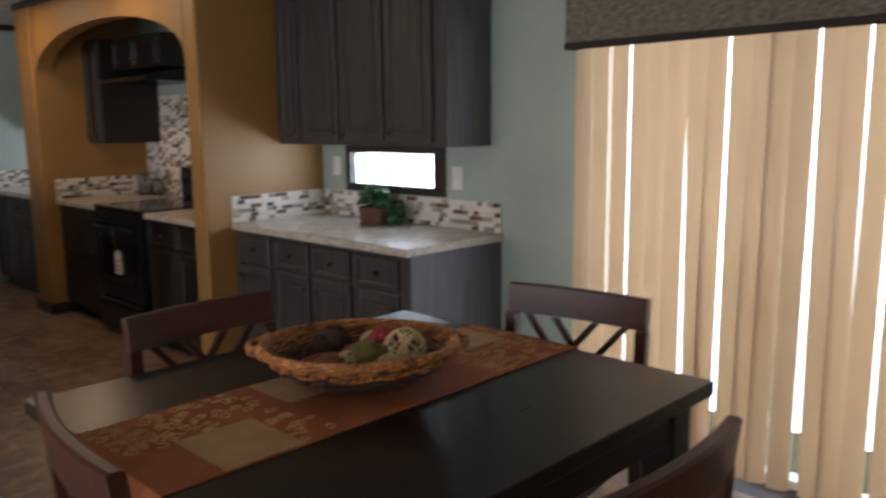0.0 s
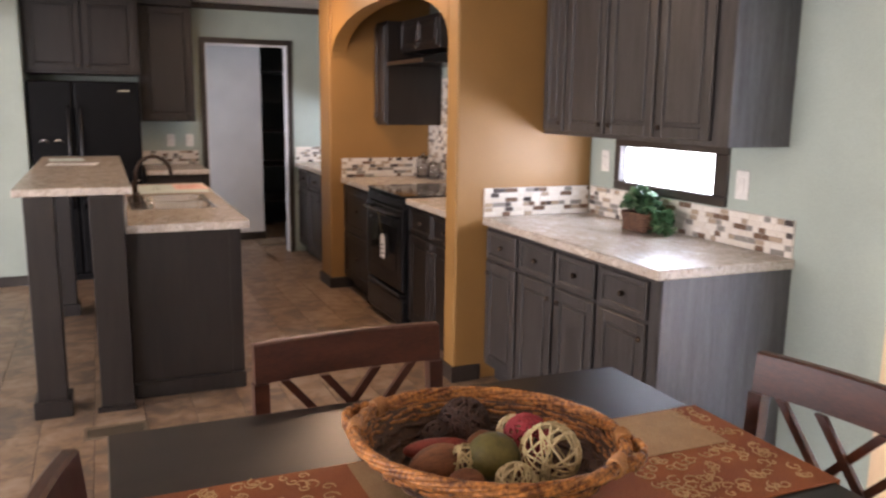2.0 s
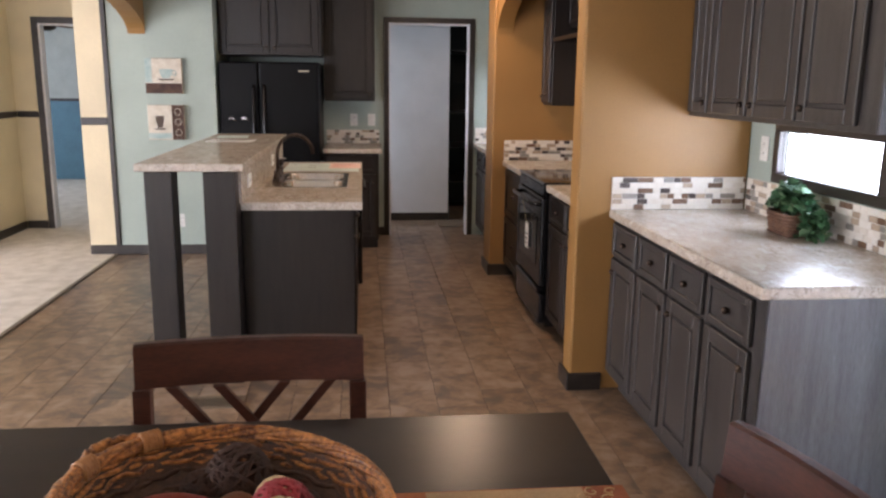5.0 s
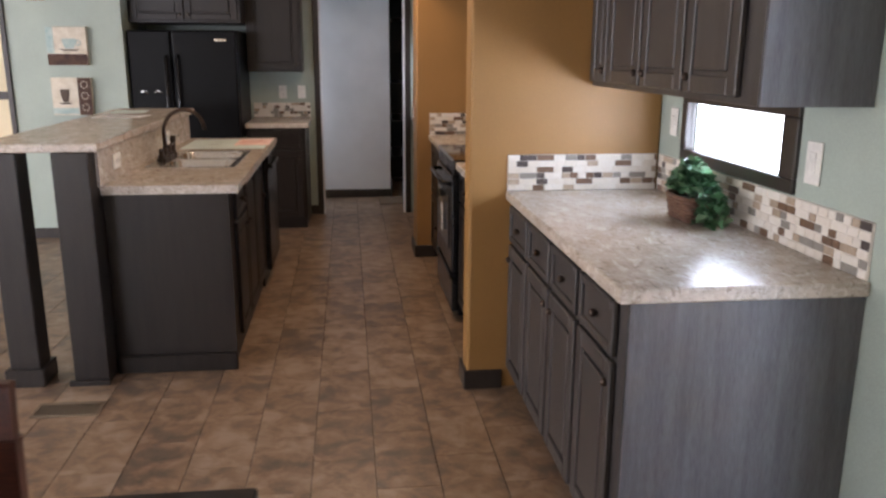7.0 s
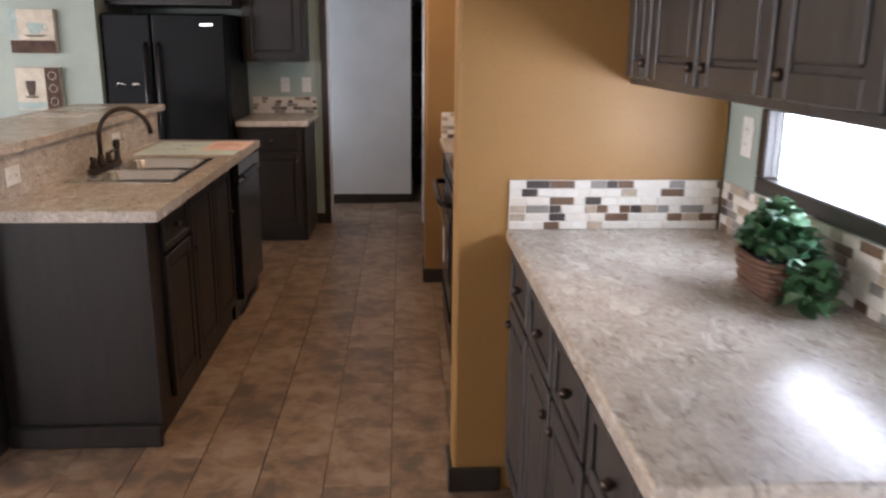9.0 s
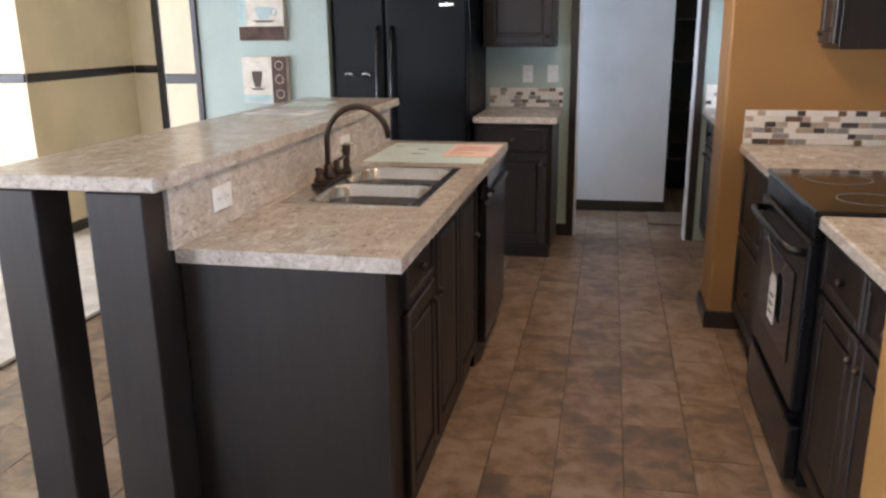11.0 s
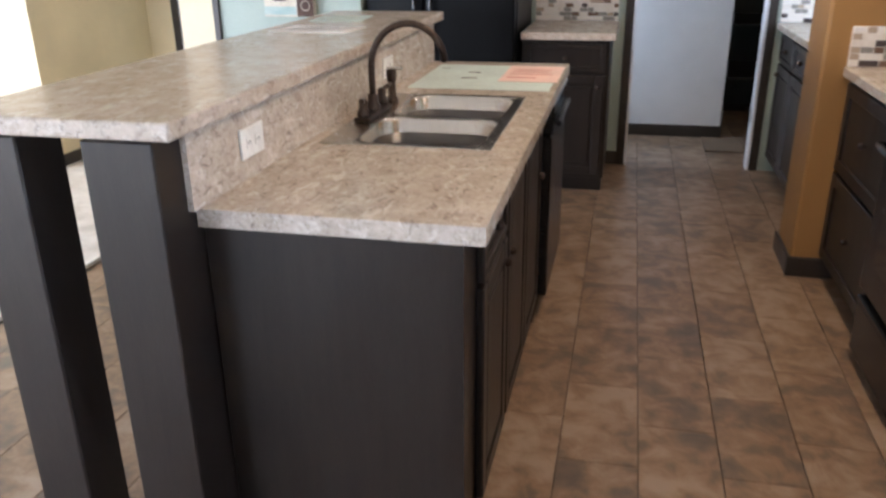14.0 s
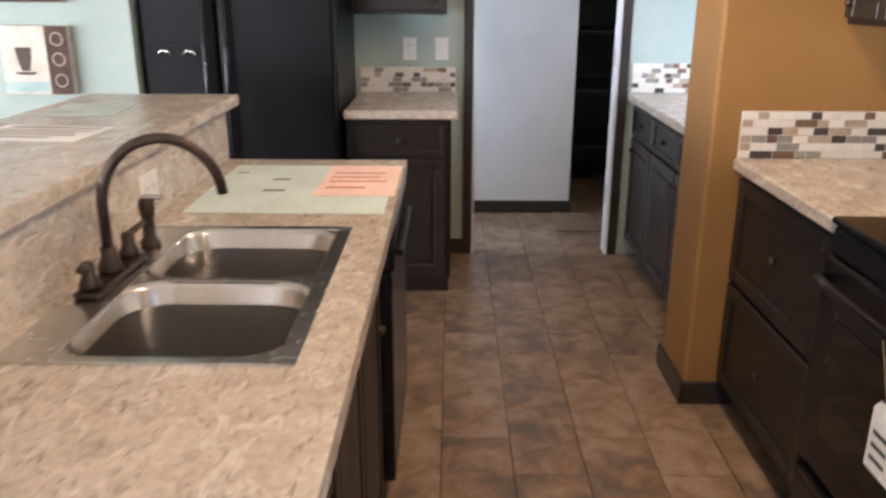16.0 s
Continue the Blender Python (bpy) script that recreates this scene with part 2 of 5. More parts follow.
def varied(name, stops, rough, vary, bump, print_scale):
    """Tile surface: a colour per piece, and a mottled print that shifts from piece to piece."""
    m = bpy.data.materials.new(name)
    m.use_nodes = True
    nt = m.node_tree
    n, li = nt.nodes, nt.links
    b = n["Principled BSDF"]
    oi = n.new("ShaderNodeObjectInfo")
    ge = n.new("ShaderNodeNewGeometry")
    sm = n.new("ShaderNodeMath")
    sm.operation = "ADD"
    li.new(oi.outputs["Random"], sm.inputs[0])
    li.new(ge.outputs["Random Per Island"], sm.inputs[1])
    fr = n.new("ShaderNodeMath")
    fr.operation = "FRACT"
    li.new(sm.outputs[0], fr.inputs[0])
    r = n.new("ShaderNodeValToRGB")
    r.color_ramp.interpolation = "CONSTANT" if vary else "LINEAR"
    e = r.color_ramp.elements
    e[0].position, e[0].color = stops[0][0], (*stops[0][1], 1)
    e[1].position, e[1].color = stops[1][0], (*stops[1][1], 1)
    for p, c in stops[2:]:
        x = e.new(p)
        x.color = (*c, 1)
    sh = n.new("ShaderNodeVectorMath")
    sh.operation = "SCALE"
    sh.inputs[0].default_value = (37, 19, 11)
    li.new(fr.outputs[0], sh.inputs["Scale"])
    ad = n.new("ShaderNodeVectorMath")
    li.new(ge.outputs["Position"], ad.inputs[0])
    li.new(sh.outputs[0], ad.inputs[1])
    nz = n.new("ShaderNodeTexNoise")
    nz.inputs["Scale"].default_value, nz.inputs["Detail"].default_value = print_scale, 7
    nz.inputs["Roughness"].default_value = 0.6
    nz.inputs["Distortion"].default_value = 0.4
    li.new(ad.outputs[0], nz.inputs[0])
    if vary:
        li.new(fr.outputs[0], r.inputs[0])
        mixed = n.new("ShaderNodeMix")
        mixed.data_type, mixed.blend_type = "RGBA", "OVERLAY"
        mixed.inputs[0].default_value = 0.35
        li.new(r.outputs[0], mixed.inputs[6])
        li.new(nz.outputs[0], mixed.inputs[7])
        li.new(mixed.outputs[2], b.inputs["Base Color"])
    else:
        tw = n.new("ShaderNodeMath")
        tw.operation = "MULTIPLY_ADD"
        tw.inputs[1].default_value = 0.13
        li.new(fr.outputs[0], tw.inputs[0])
        tw2 = n.new("ShaderNodeMath")
        tw2.operation = "SUBTRACT"
        tw2.inputs[1].default_value = 0.055
        li.new(nz.outputs[0], tw2.inputs[0])
        li.new(tw2.outputs[0], tw.inputs[2])
        li.new(tw.outputs[0], r.inputs[0])
        li.new(r.outputs[0], b.inputs["Base Color"])
    b.inputs["Roughness"].default_value = rough
    bu = n.new("ShaderNodeBump")
    bu.inputs["Strength"].default_value, bu.inputs["Distance"].default_value = bump, 0.003
    li.new(nz.outputs[0], bu.inputs["Height"])
    li.new(bu.outputs[0], b.inputs["Normal"])
    return m


MOSAIC = varied("mosaic_tile", [(0, (0.74, 0.70, 0.63)), (0.36, (0.70, 0.65, 0.57)), (0.58, (0.42, 0.33, 0.24)), (0.70, (0.27, 0.25, 0.22)), (0.82, (0.16, 0.095, 0.06)), (0.93, (0.07, 0.055, 0.05))], 0.3, True, 0.05, 40)
FLOORTILE = varied("floor_tile_print", [(0.27, (0.095, 0.074, 0.060)), (0.41, (0.150, 0.104, 0.074)), (0.52, (0.245, 0.158, 0.096)), (0.68, (0.34, 0.25, 0.18))], 0.34, False, 0.04, 9.0)
FLOORJOINT = plain("floor_joint", (0.045, 0.03, 0.022), 0.7, bump=0.2)

# ---- building helpers ----
ORG = {}


def thing(name, loc, label, category, group="", kind=""):
    ob = new(name)
    ob.empty_display_size = 0.1
    ob.location = loc
    ORG[ob] = Vector(loc)
    return tagged(ob, label, category, group, kind)


def part(name, bm, material, parent=None, label="", smooth=False):
    """Link a bmesh, drawn in the room's coordinates, as one mesh under a thing or a part."""
    o = ORG.get(parent, Vector((0, 0, 0)))
    if o.length:
        bmesh.ops.translate(bm, vec=-o, verts=bm.verts)
    me = bpy.data.meshes.new(name)
    bm.to_mesh(me)
    bm.free()
    if smooth:
        for p in me.polygons:
            p.use_smooth = True
    me.materials.append(material)
    ob = new(name, me)
    ob.parent = parent
    ORG[ob] = o
    if label:
        ob["label"] = label
    return ob


def structure(name, bm, material, label):
    ob = part(name, bm, material)
    return tagged(ob, label, name.split("_")[0], kind="structure")


def box(bm, x0, x1, y0, y1, z0, z1, bev=0.0, seg=1):
    vs = [bm.verts.new((x, y, z)) for x in (x0, x1) for y in (y0, y1) for z in (z0, z1)]
    fs = [bm.faces.new([vs[i] for i in q]) for q in ((0, 1, 3, 2), (4, 6, 7, 5), (0, 4, 5, 1), (2, 3, 7, 6), (0, 2, 6, 4), (1, 5, 7, 3))]
    if bev:
        es = list({e for f in fs for e in f.edges})
        bmesh.ops.bevel(bm, geom=es, offset=bev, segments=seg, profile=0.5, affect="EDGES")
    return vs


def B(*boxes, bev=0.0, seg=1):
    bm = bmesh.new()
    for b in boxes:
        box(bm, *b, bev=bev, seg=seg)
    return bm


def slab(bm, F, u0, u1, w0, w1, z0, z1, bev=0.0):
    """A box on a face F = (axis, place, sign): u runs along the face, w out of it."""
    ax, pos, sg = F
    a, b = sorted((pos + sg * w0, pos + sg * w1))
    box(bm, *((a, b, u0, u1) if ax == "x" else (u0, u1, a, b)), z0, z1, bev)


def facet(F, u, w, z):
    ax, pos, sg = F
    return Vector((pos + sg * w, u, z)) if ax == "x" else Vector((u, pos + sg * w, z))


def tube(bm, pts, r, n=6, closed=False, r1=None):
    pts = [Vector(p) for p in pts]
    k = len(pts)
    rings = []
    side = None
    for i, p in enumerate(pts):
        a = pts[(i - 1) % k] if closed or i else pts[0]
        b = pts[(i + 1) % k] if closed or i < k - 1 else pts[-1]
        t = (b - a).normalized()
        if side is None:
            side = t.orthogonal().normalized()
        side = (side - t * side.dot(t)).normalized()
        up = t.cross(side)
        rad = r if r1 is None else r + (r1 - r) * i / (k - 1)
        rings.append([bm.verts.new(p + rad * (math.cos(2 * math.pi * j / n) * side + math.sin(2 * math.pi * j / n) * up)) for j in range(n)])
    for i in range(k if closed else k - 1):
        A, C = rings[i], rings[(i + 1) % k]
        for j in range(n):
            bm.faces.new((A[j], A[(j + 1) % n], C[(j + 1) % n], C[j]))
    if not closed:
        bm.faces.new(rings[0][::-1])
        bm.faces.new(rings[-1])


def lathe(bm, prof, c, n=24):
    """Turn (radius, z) points round the upright axis through c."""
    rings = [[bm.verts.new((c[0] + r * math.cos(2 * math.pi * j / n), c[1] + r * math.sin(2 * math.pi * j / n), c[2] + z)) for j in range(n)] for r, z in prof]
    for A, C in zip(rings, rings[1:]):
        for j in range(n):
            bm.faces.new((A[j], A[(j + 1) % n], C[(j + 1) % n], C[j]))
    bm.faces.new(rings[0][::-1])
    bm.faces.new(rings[-1])


def ball(bm, c, rx, ry, rz, turn=0.0, rough=0.0, u=14, v=10):
    m = Matrix.Translation(c) @ Matrix.Rotation(turn, 4, "Z") @ Matrix.Diagonal((rx, ry, rz, 1))
    r = bmesh.ops.create_uvsphere(bm, u_segments=u, v_segments=v, radius=1, matrix=m)
    if rough:
        for q in r["verts"]:
            q.co += (q.co - Vector(c)) * rough * noise.noise(q.co * 60)


def wall_mesh(axis, a0, a1, u0, u1, z0, z1, holes=()):
    """A wall a0..a1 thick along axis, u0..u1 long, with openings (u0, u1, z0, z1) cut through."""
    us = sorted({u0, u1, *(h[0] for h in holes), *(h[1] for h in holes)})
    zs = sorted({z0, z1, *(h[2] for h in holes), *(h[3] for h in holes)})
    bm = bmesh.new()
    for p, q in zip(us, us[1:]):
        for r, s in zip(zs, zs[1:]):
            if any(h[0] <= p and q <= h[1] and h[2] <= r and s <= h[3] for h in holes):
                continue
            box(bm, *((a0, a1, p, q) if axis == "x" else (p, q, a0, a1)), r, s)
    bmesh.ops.remove_doubles(bm, verts=bm.verts, dist=1e-5)
    seen = {}
    for f in list(bm.faces):
        seen.setdefault(tuple(round(x, 4) for x in f.calc_center_median()), []).append(f)
    bmesh.ops.delete(bm, geom=[f for fs in seen.values() if len(fs) > 1 for f in fs], context="FACES")
    return bm


def prism(axis, a0, a1, outline):
    """A flat outline of (u, z) points, thickened along axis."""
    bm = bmesh.new()
    at = (lambda a, u, z: (a, u, z)) if axis == "x" else (lambda a, u, z: (u, a, z))
    A = [bm.verts.new(at(a0, u, z)) for u, z in outline]
    C = [bm.verts.new(at(a1, u, z)) for u, z in outline]
    bm.faces.new(A)
    bm.faces.new(C[::-1])
    for i in range(len(A)):
        j = (i + 1) % len(A)
        bm.faces.new((A[i], C[i], C[j], A[j]))
    bmesh.ops.recalc_face_normals(bm, faces=bm.faces)
    bmesh.ops.triangulate(bm, faces=[f for f in bm.faces if len(f.verts) > 4])
    return bm


# ---- structure ----
H = 2.42
EAST, NORTH, TEALY = 3.87, 8.73, 7.92
floor = structure("floor", B((-0.12, 4.0, -2.1, 11.2, -0.12, -0.006)), FLOORJOINT, "brown and grey stone-look tile floor")
structure("carpet_living", B((-5.0, -0.13, -2.1, 7.92, -0.12, 0.006)), CARPET, "pale beige carpet of the living room")
structure("carpet_hall", B((-1.39, -0.13, 7.92, 9.30, -0.12, 0.006)), CARPET, "pale beige carpet in the hall")
structure("carpet_bedroom", B((-4.2, 0.3, 9.30, 13.5, -0.12, 0.005)), CARPET, "beige carpet of the bedroom")
structure("threshold_strip", B((-0.145, -0.112, -2.1, 7.90, -0.01, 0.010), bev=0.003), BEIGE, "thin metal strip between carpet and tile")
structure("ceiling", B((-5.1, 4.1, -2.2, 13.6, H, H + 0.12)), CEIL, "white textured ceiling")
SL0, SL1, SLH = 0.72, 2.58, 2.03
WY0, WY1, WZ0, WZ1 = 3.49, 4.305, 1.09, 1.345
structure("wall_east", wall_mesh("x", EAST, EAST + 0.14, -2.1, 11.2, 0, H, [(SL0, SL1, 0, SLH), (WY0, WY1, WZ0, WZ1), (7.65, 8.39, WZ0, WZ1)]), TEAL, "muted teal painted wall")
structure("wall_south", wall_mesh("y", -2.24, -2.1, -5.1, 4.0, 0, H, [(-4.0, -0.8, 0.6, 2.1)]), CREAM, "cream painted wall")
structure("wall_west", wall_mesh("x", -5.1, -4.96, -2.1, 7.92, 0, H, [(-0.6, 6.4, 0.6, 2.1)]), CREAM, "cream painted wall with window")
structure("wall_living_north", B((-4.96, -1.39, TEALY, TEALY + 0.11, 0, H)), CREAM, "cream painted wall in bright daylight")
structure("wall_hall_end", B((-0.345, -0.10, TEALY, TEALY + 0.11, 0, H)), CREAM, "cream wall end in bright daylight")
structure("wall_teal", B((-0.10, 0.775, TEALY - 0.004, TEALY + 0.11, 0, H)), TEAL, "muted teal painted wall beside the refrigerator")
structure("wall_fridge_side", B((0.70, 0.775, TEALY + 0.11, NORTH, 0, H)), TEAL, "teal wall closing the refrigerator recess")
structure("wall_hall_west", B((-1.50, -1.39, TEALY + 0.11, 9.21, 0, H)), CREAM, "cream hall wall")
structure("wall_hall_east", B((-0.345, -0.24, TEALY + 0.11, 9.21, 0, H)), CREAM, "cream hall wall")
structure("wall_hall_north", wall_mesh("y", 9.21, 9.31, -4.2, -0.1, 0, H, [(-1.11, -0.36, 0, 2.02)]), CREAM, "cream wall with bedroom doorway")
structure("wall_north", wall_mesh("y", NORTH, NORTH + 0.11, 0.70, EAST, 0, H, [(2.27, 3.05, 0, 2.055)]), TEAL, "muted teal wall with doorway")
# utility room behind the doorway
structure("wall_utility_white", B((1.2, 2.95, 9.60, 9.70, 0, H)), WHITE, "plain white wall of the utility room")
structure("wall_utility_west", B((1.1, 1.2, NORTH + 0.11, 9.70, 0, H)), WHITE, "plain white wall")
structure("wall_utility_inner", B((2.86, 2.95, 9.70, 11.0, 0, H)), GREYBLUE, "plain painted wall")
structure("wall_utility_north", B((2.86, EAST, 11.0, 11.1, 0, H)), GREYBLUE, "plain painted wall")
# bedroom
structure("wall_bedroom_north", B((-4.2, 0.4, 13.4, 13.5, 1.21, H)), GREYBLUE, "pale grey bedroom wall")
structure("wall_bedroom_dado", B((-4.2, 0.4, 13.39, 13.5, 0, 1.17)), BLUE, "blue painted lower bedroom wall")
structure("wall_bedroom_rail", B((-4.2, 0.4, 13.37, 13.5, 1.17, 1.21)), TRIM, "dark rail on the bedroom wall")
structure("wall_bedroom_west", B((-4.3, -4.2, 9.31, 13.5, 0, H)), GREYBLUE, "pale grey bedroom wall")
structure("wall_bedroom_east", B((0.4, 0.5, 9.31, 13.5, 0, H)), GREYBLUE, "pale grey bedroom wall")

# niche round the range: end stubs and an arched header
AX0, AX1 = 3.03, 3.15
structure("wall_stub_near", B((AX0, EAST, 4.56, 4.70, 0, H), bev=0.012, seg=2), GOLD, "gold painted wall end between hutch and range")
structure("wall_stub_far", B((3.01, EAST, 7.0, 7.31, 0, H), bev=0.012, seg=2), GOLD, "gold painted wall end beside the range")
arch = [(4.70, H), (4.70, 1.86)]
for i in range(0, 25):
    a = math.pi * (1 - i / 24)
    arch.append((5.85 + 1.149 * math.cos(a), 1.86 + 0.31 * math.sin(a) ** 0.9 if 0 < i < 24 else 1.86))
arch += [(7.0, 1.86), (7.0, H)]
arch = [q for i, q in enumerate(arch) if i == 0 or (abs(q[0] - arch[i - 1][0]) + abs(q[1] - arch[i - 1][1])) > 0.003]
structure("wall_arch", prism("x", AX0 + 0.002, AX1, arch), GOLD, "gold painted arched header over the range")
# arched header on the line between kitchen and living room
hdr = [(-2.1, H), (-2.1, 2.24), (5.2, 2.24)]
for i in range(1, 15):
    a = math.pi / 2 * i / 14
    hdr.append((5.2 + 2.71 * math.sin(a), 1.87 + 0.37 * math.cos(a)))
hdr.append((7.91, H))
structure("wall_header_arch", prism("x", 0.085, 0.225, hdr), GOLD, "gold painted arched header towards the living room")


def run(name, boxes, label, material=None, bev=0.004):
    for b in boxes:
        structure(name, B(b, bev=bev), material or TRIM, label)


run("baseboard", [
    (-0.345, 0.775, TEALY - 0.018, TEALY - 0.005, 0, 0.085), (-4.9, -1.39, TEALY - 0.014, TEALY, 0.006, 0.085),
    (-1.388, -1.374, TEALY, 9.195, 0.006, 0.085), (-1.374, -1.175, 9.195, 9.209, 0.006, 0.085),
    (1.2, 2.965, 9.585, 9.599, 0, 0.085), (AX0 - 0.014, EAST - 0.68, 4.546, 4.559, 0, 0.09), (AX0 - 0.015, AX0 - 0.001, 4.546, 4.72, 0, 0.09),
    (2.995, 3.26, 6.985, 6.999, 0, 0.09), (2.994, 3.008, 6.985, 7.325, 0, 0.09), (EAST - 0.015, EAST - 0.001, 2.66, 3.06, 0, 0.085), (EAST - 0.015, EAST - 0.001, -2.0, 0.6, 0, 0.085),
    (2.15, 2.22, NORTH - 0.014, NORTH - 0.001, 0, 0.085), (3.36, EAST, 10.985, 10.999, 0, 0.085)], "dark stained baseboard")
run("chair_rail", [(-4.9, -1.39, TEALY - 0.016, TEALY - 0.001, 1.12, 1.18), (-0.345, -0.125, TEALY - 0.016, TEALY - 0.001, 1.12, 1.18),
                   (-1.389, -1.372, TEALY, 9.193, 1.12, 1.18), (-1.372, -1.175, 9.193, 9.209, 1.12, 1.18)], "dark stained chair rail")
run("corner_trim", [(-0.125, -0.085, TEALY - 0.022, TEALY - 0.003, 0.085, H)], "dark vertical trim between cream and teal paint")
run("crown_trim", [(0.776, EAST, NORTH - 0.022, NORTH - 0.001, H - 0.055, H - 0.001), (AX0 - 0.024, AX0 - 0.001, 4.54, 7.33, H - 0.055, H - 0.001),
                   (AX0, EAST, 4.536, 4.559, H - 0.055, H - 0.001), (EAST - 0.022, EAST - 0.001, -2.0, 3.12, H - 0.055, H - 0.001), (0.226, 0.776, TEALY - 0.026, TEALY - 0.005, H - 0.055, H - 0.001)], "dark stained crown trim")


def casing(name, x0, x1, zt, yf, label, w=0.05):
    """Dark casing round a doorway in a wall that faces -y, with a pale jamb inside."""
    d = thing(name, (x0, yf, 0), label, "door frame", kind="structure")
    part("casing_side", B((x0 - w, x0, yf - 0.018, yf - 0.001, 0, zt + w), bev=0.003), TRIM, d)
    part("casing_side", B((x1, x1 + w, yf - 0.018, yf - 0.001, 0, zt + w), bev=0.003), TRIM, d)
    part("casing_head", B((x0, x1, yf - 0.018, yf - 0.001, zt, zt + w), bev=0.003), TRIM, d)
    part("jamb_side", B((x0 + 0.001, x0 + 0.015, yf - 0.010, yf + 0.10, 0, zt)), WHITE, d, "white painted jamb")
    part("jamb_side", B((x1 - 0.015, x1 - 0.001, yf - 0.010, yf + 0.10, 0, zt)), WHITE, d, "white painted jamb")
    part("jamb_head", B((x0 + 0.015, x1 - 0.015, yf - 0.010, yf + 0.10, zt - 0.015, zt - 0.001)), WHITE, d, "white painted jamb")
    return d


d1 = casing("door_1", 2.27, 3.05, 2.055, NORTH, "dark cased doorway to the utility room")
for z in (0.3, 1.05, 1.8):
    part("hinge", B((3.030, 3.036, NORTH + 0.03, NORTH + 0.06, z, z + 0.09)), CHROME, d1, "metal hinge")
casing("door_2", -1.11, -0.36, 2.02, 9.21, "dark cased doorway to the bedroom", 0.06)

# exterior, seen only as a bright blur between slats and through the hutch window
structure("ground", B((-60, -5.2, -60, 60, -0.5, -0.4), (4.1, 60, -60, 60, -0.5, -0.4)), plain("dry_grass", (0.22, 0.20, 0.11), 0.9), "dry pale ground outside")
structure("backdrop", B((8.0, 8.1, -8, 14, -0.4, 5.0)), OUTSIDE, "bright hazy distance outside")

# ---- sliding door, blinds, valance ----
sd = thing("window_1", (EAST, 1.65, 0), "white framed sliding glass patio door behind blinds", "sliding door", kind="structure")
for nm, b in (("frame_head", (EAST + 0.03, EAST + 0.11, SL0, SL1, SLH - 0.05, SLH)), ("frame_sill", (EAST + 0.03, EAST + 0.11, SL0, SL1, 0, 0.04)),
              ("frame_side", (EAST + 0.03, EAST + 0.11, SL0, SL0 + 0.05, 0.04, SLH - 0.05)), ("frame_side", (EAST + 0.03, EAST + 0.11, SL1 - 0.05, SL1, 0.04, SLH - 0.05)),
              ("stile", (EAST + 0.05, EAST + 0.10, 1.61, 1.69, 0.04, SLH - 0.05))):
    part(nm, B(b, bev=0.004), PLASTIC, sd)
for p, q in ((SL0 + 0.05, 1.61), (1.69, SL1 - 0.05)):
    g = part("pane", B((EAST + 0.07, EAST + 0.078, p, q, 0.04, SLH - 0.05)), GLASS, sd)
    g.visible_shadow = False

bl = thing("vertical_blind", (EAST - 0.06, 1.65, 0), "beige translucent vertical vinyl blind slats, nearly closed", "blind")
part("head_rail", B((EAST - 0.09, EAST - 0.04, 0.60, 2.63, 2.03, 2.07), bev=0.004), PLASTIC, bl)


def slat(y, w, turn, z0, sway):
    """One curved vinyl slat, hanging from the head rail; it sways a little towards its foot."""
    bm = bmesh.new()
    n, rows = 6, 5
    for face in (0, 1):
        grid = []
        for k in range(rows):
            f = k / (rows - 1)
            row = []
            for i in range(n + 1):
                s = (i / n - 0.5) * w
                bow = 0.008 * (1 - (2 * i / n - 1) ** 2) + face * 0.0012
                c, sn = math.cos(turn), math.sin(turn)
                row.append(bm.verts.new((EAST - 0.065 - s * sn - bow * c, y + s * c - bow * sn + sway * (1 - f) ** 1.4, z0 + (2.03 - z0) * f)))
            grid.append(row)
        for A, C in zip(grid, grid[1:]):
            for i in range(n):
                q = (A[i], A[i + 1], C[i + 1], C[i])
                bm.faces.new(q if face else q[::-1])
    return bm


yy, k = 2.545, 0
rng = random.Random(4)
while yy > 0.62:
    part("slat", slat(yy, 0.083, radians(rng.uniform(2, 16)), 0.03, rng.choice((0, 0, 0.012, -0.014, 0.022, -0.022)) * rng.uniform(0.6, 1.3)), BLIND, bl, smooth=True)
    yy -= rng.choice((0.070, 0.078, 0.086, 0.092, 0.096))
va = thing("valance", (EAST - 0.14, 1.6, 1.8), "brown woven fabric valance with dark edging above the blinds", "valance")
part("fabric_board", B((EAST - 0.14, EAST - 0.11, 0.50, 2.60, 1.82, 2.26), (EAST - 0.11, EAST - 0.002, 2.57, 2.60, 1.82, 2.26), bev=0.006, seg=2), VALANCE, va)
part("edging", B((EAST - 0.144, EAST - 0.106, 0.50, 2.604, 1.792, 1.822), (EAST - 0.106, EAST - 0.002, 2.566, 2.604, 1.792, 1.822), bev=0.006, seg=2), VALTRIM, va, "dark fabric edging")

# low strip windows above the hutch counter and the small counter
def strip_window(name, y0, y1, label):
    w = thing(name, (EAST, (y0 + y1) / 2, WZ0), label, "window", kind="structure")
    g0, g1, z0, z1 = y0 + 0.07, y1 - 0.03, WZ0 + 0.032, WZ1 - 0.036
    e0, e1 = EAST - 0.014, EAST + 0.03
    for nm, b in (("frame_head", (e0, e1, y0 - 0.02, y1 + 0.015, z1, WZ1 + 0.012)), ("frame_sill", (e0, e1, y0 - 0.02, y1 + 0.015, WZ0 - 0.014, z0)),
                  ("frame_side", (e0, e1, y0 - 0.02, g0, z0, z1)), ("frame_side", (e0, e1, g1, y1 + 0.015, z0, z1))):
        part(nm, B(b, bev=0.004), TRIM, w)
    g = part("pane", B((EAST + 0.008, EAST + 0.013, g0, g1, z0, z1)), GLASS, w)
    g.visible_shadow = False


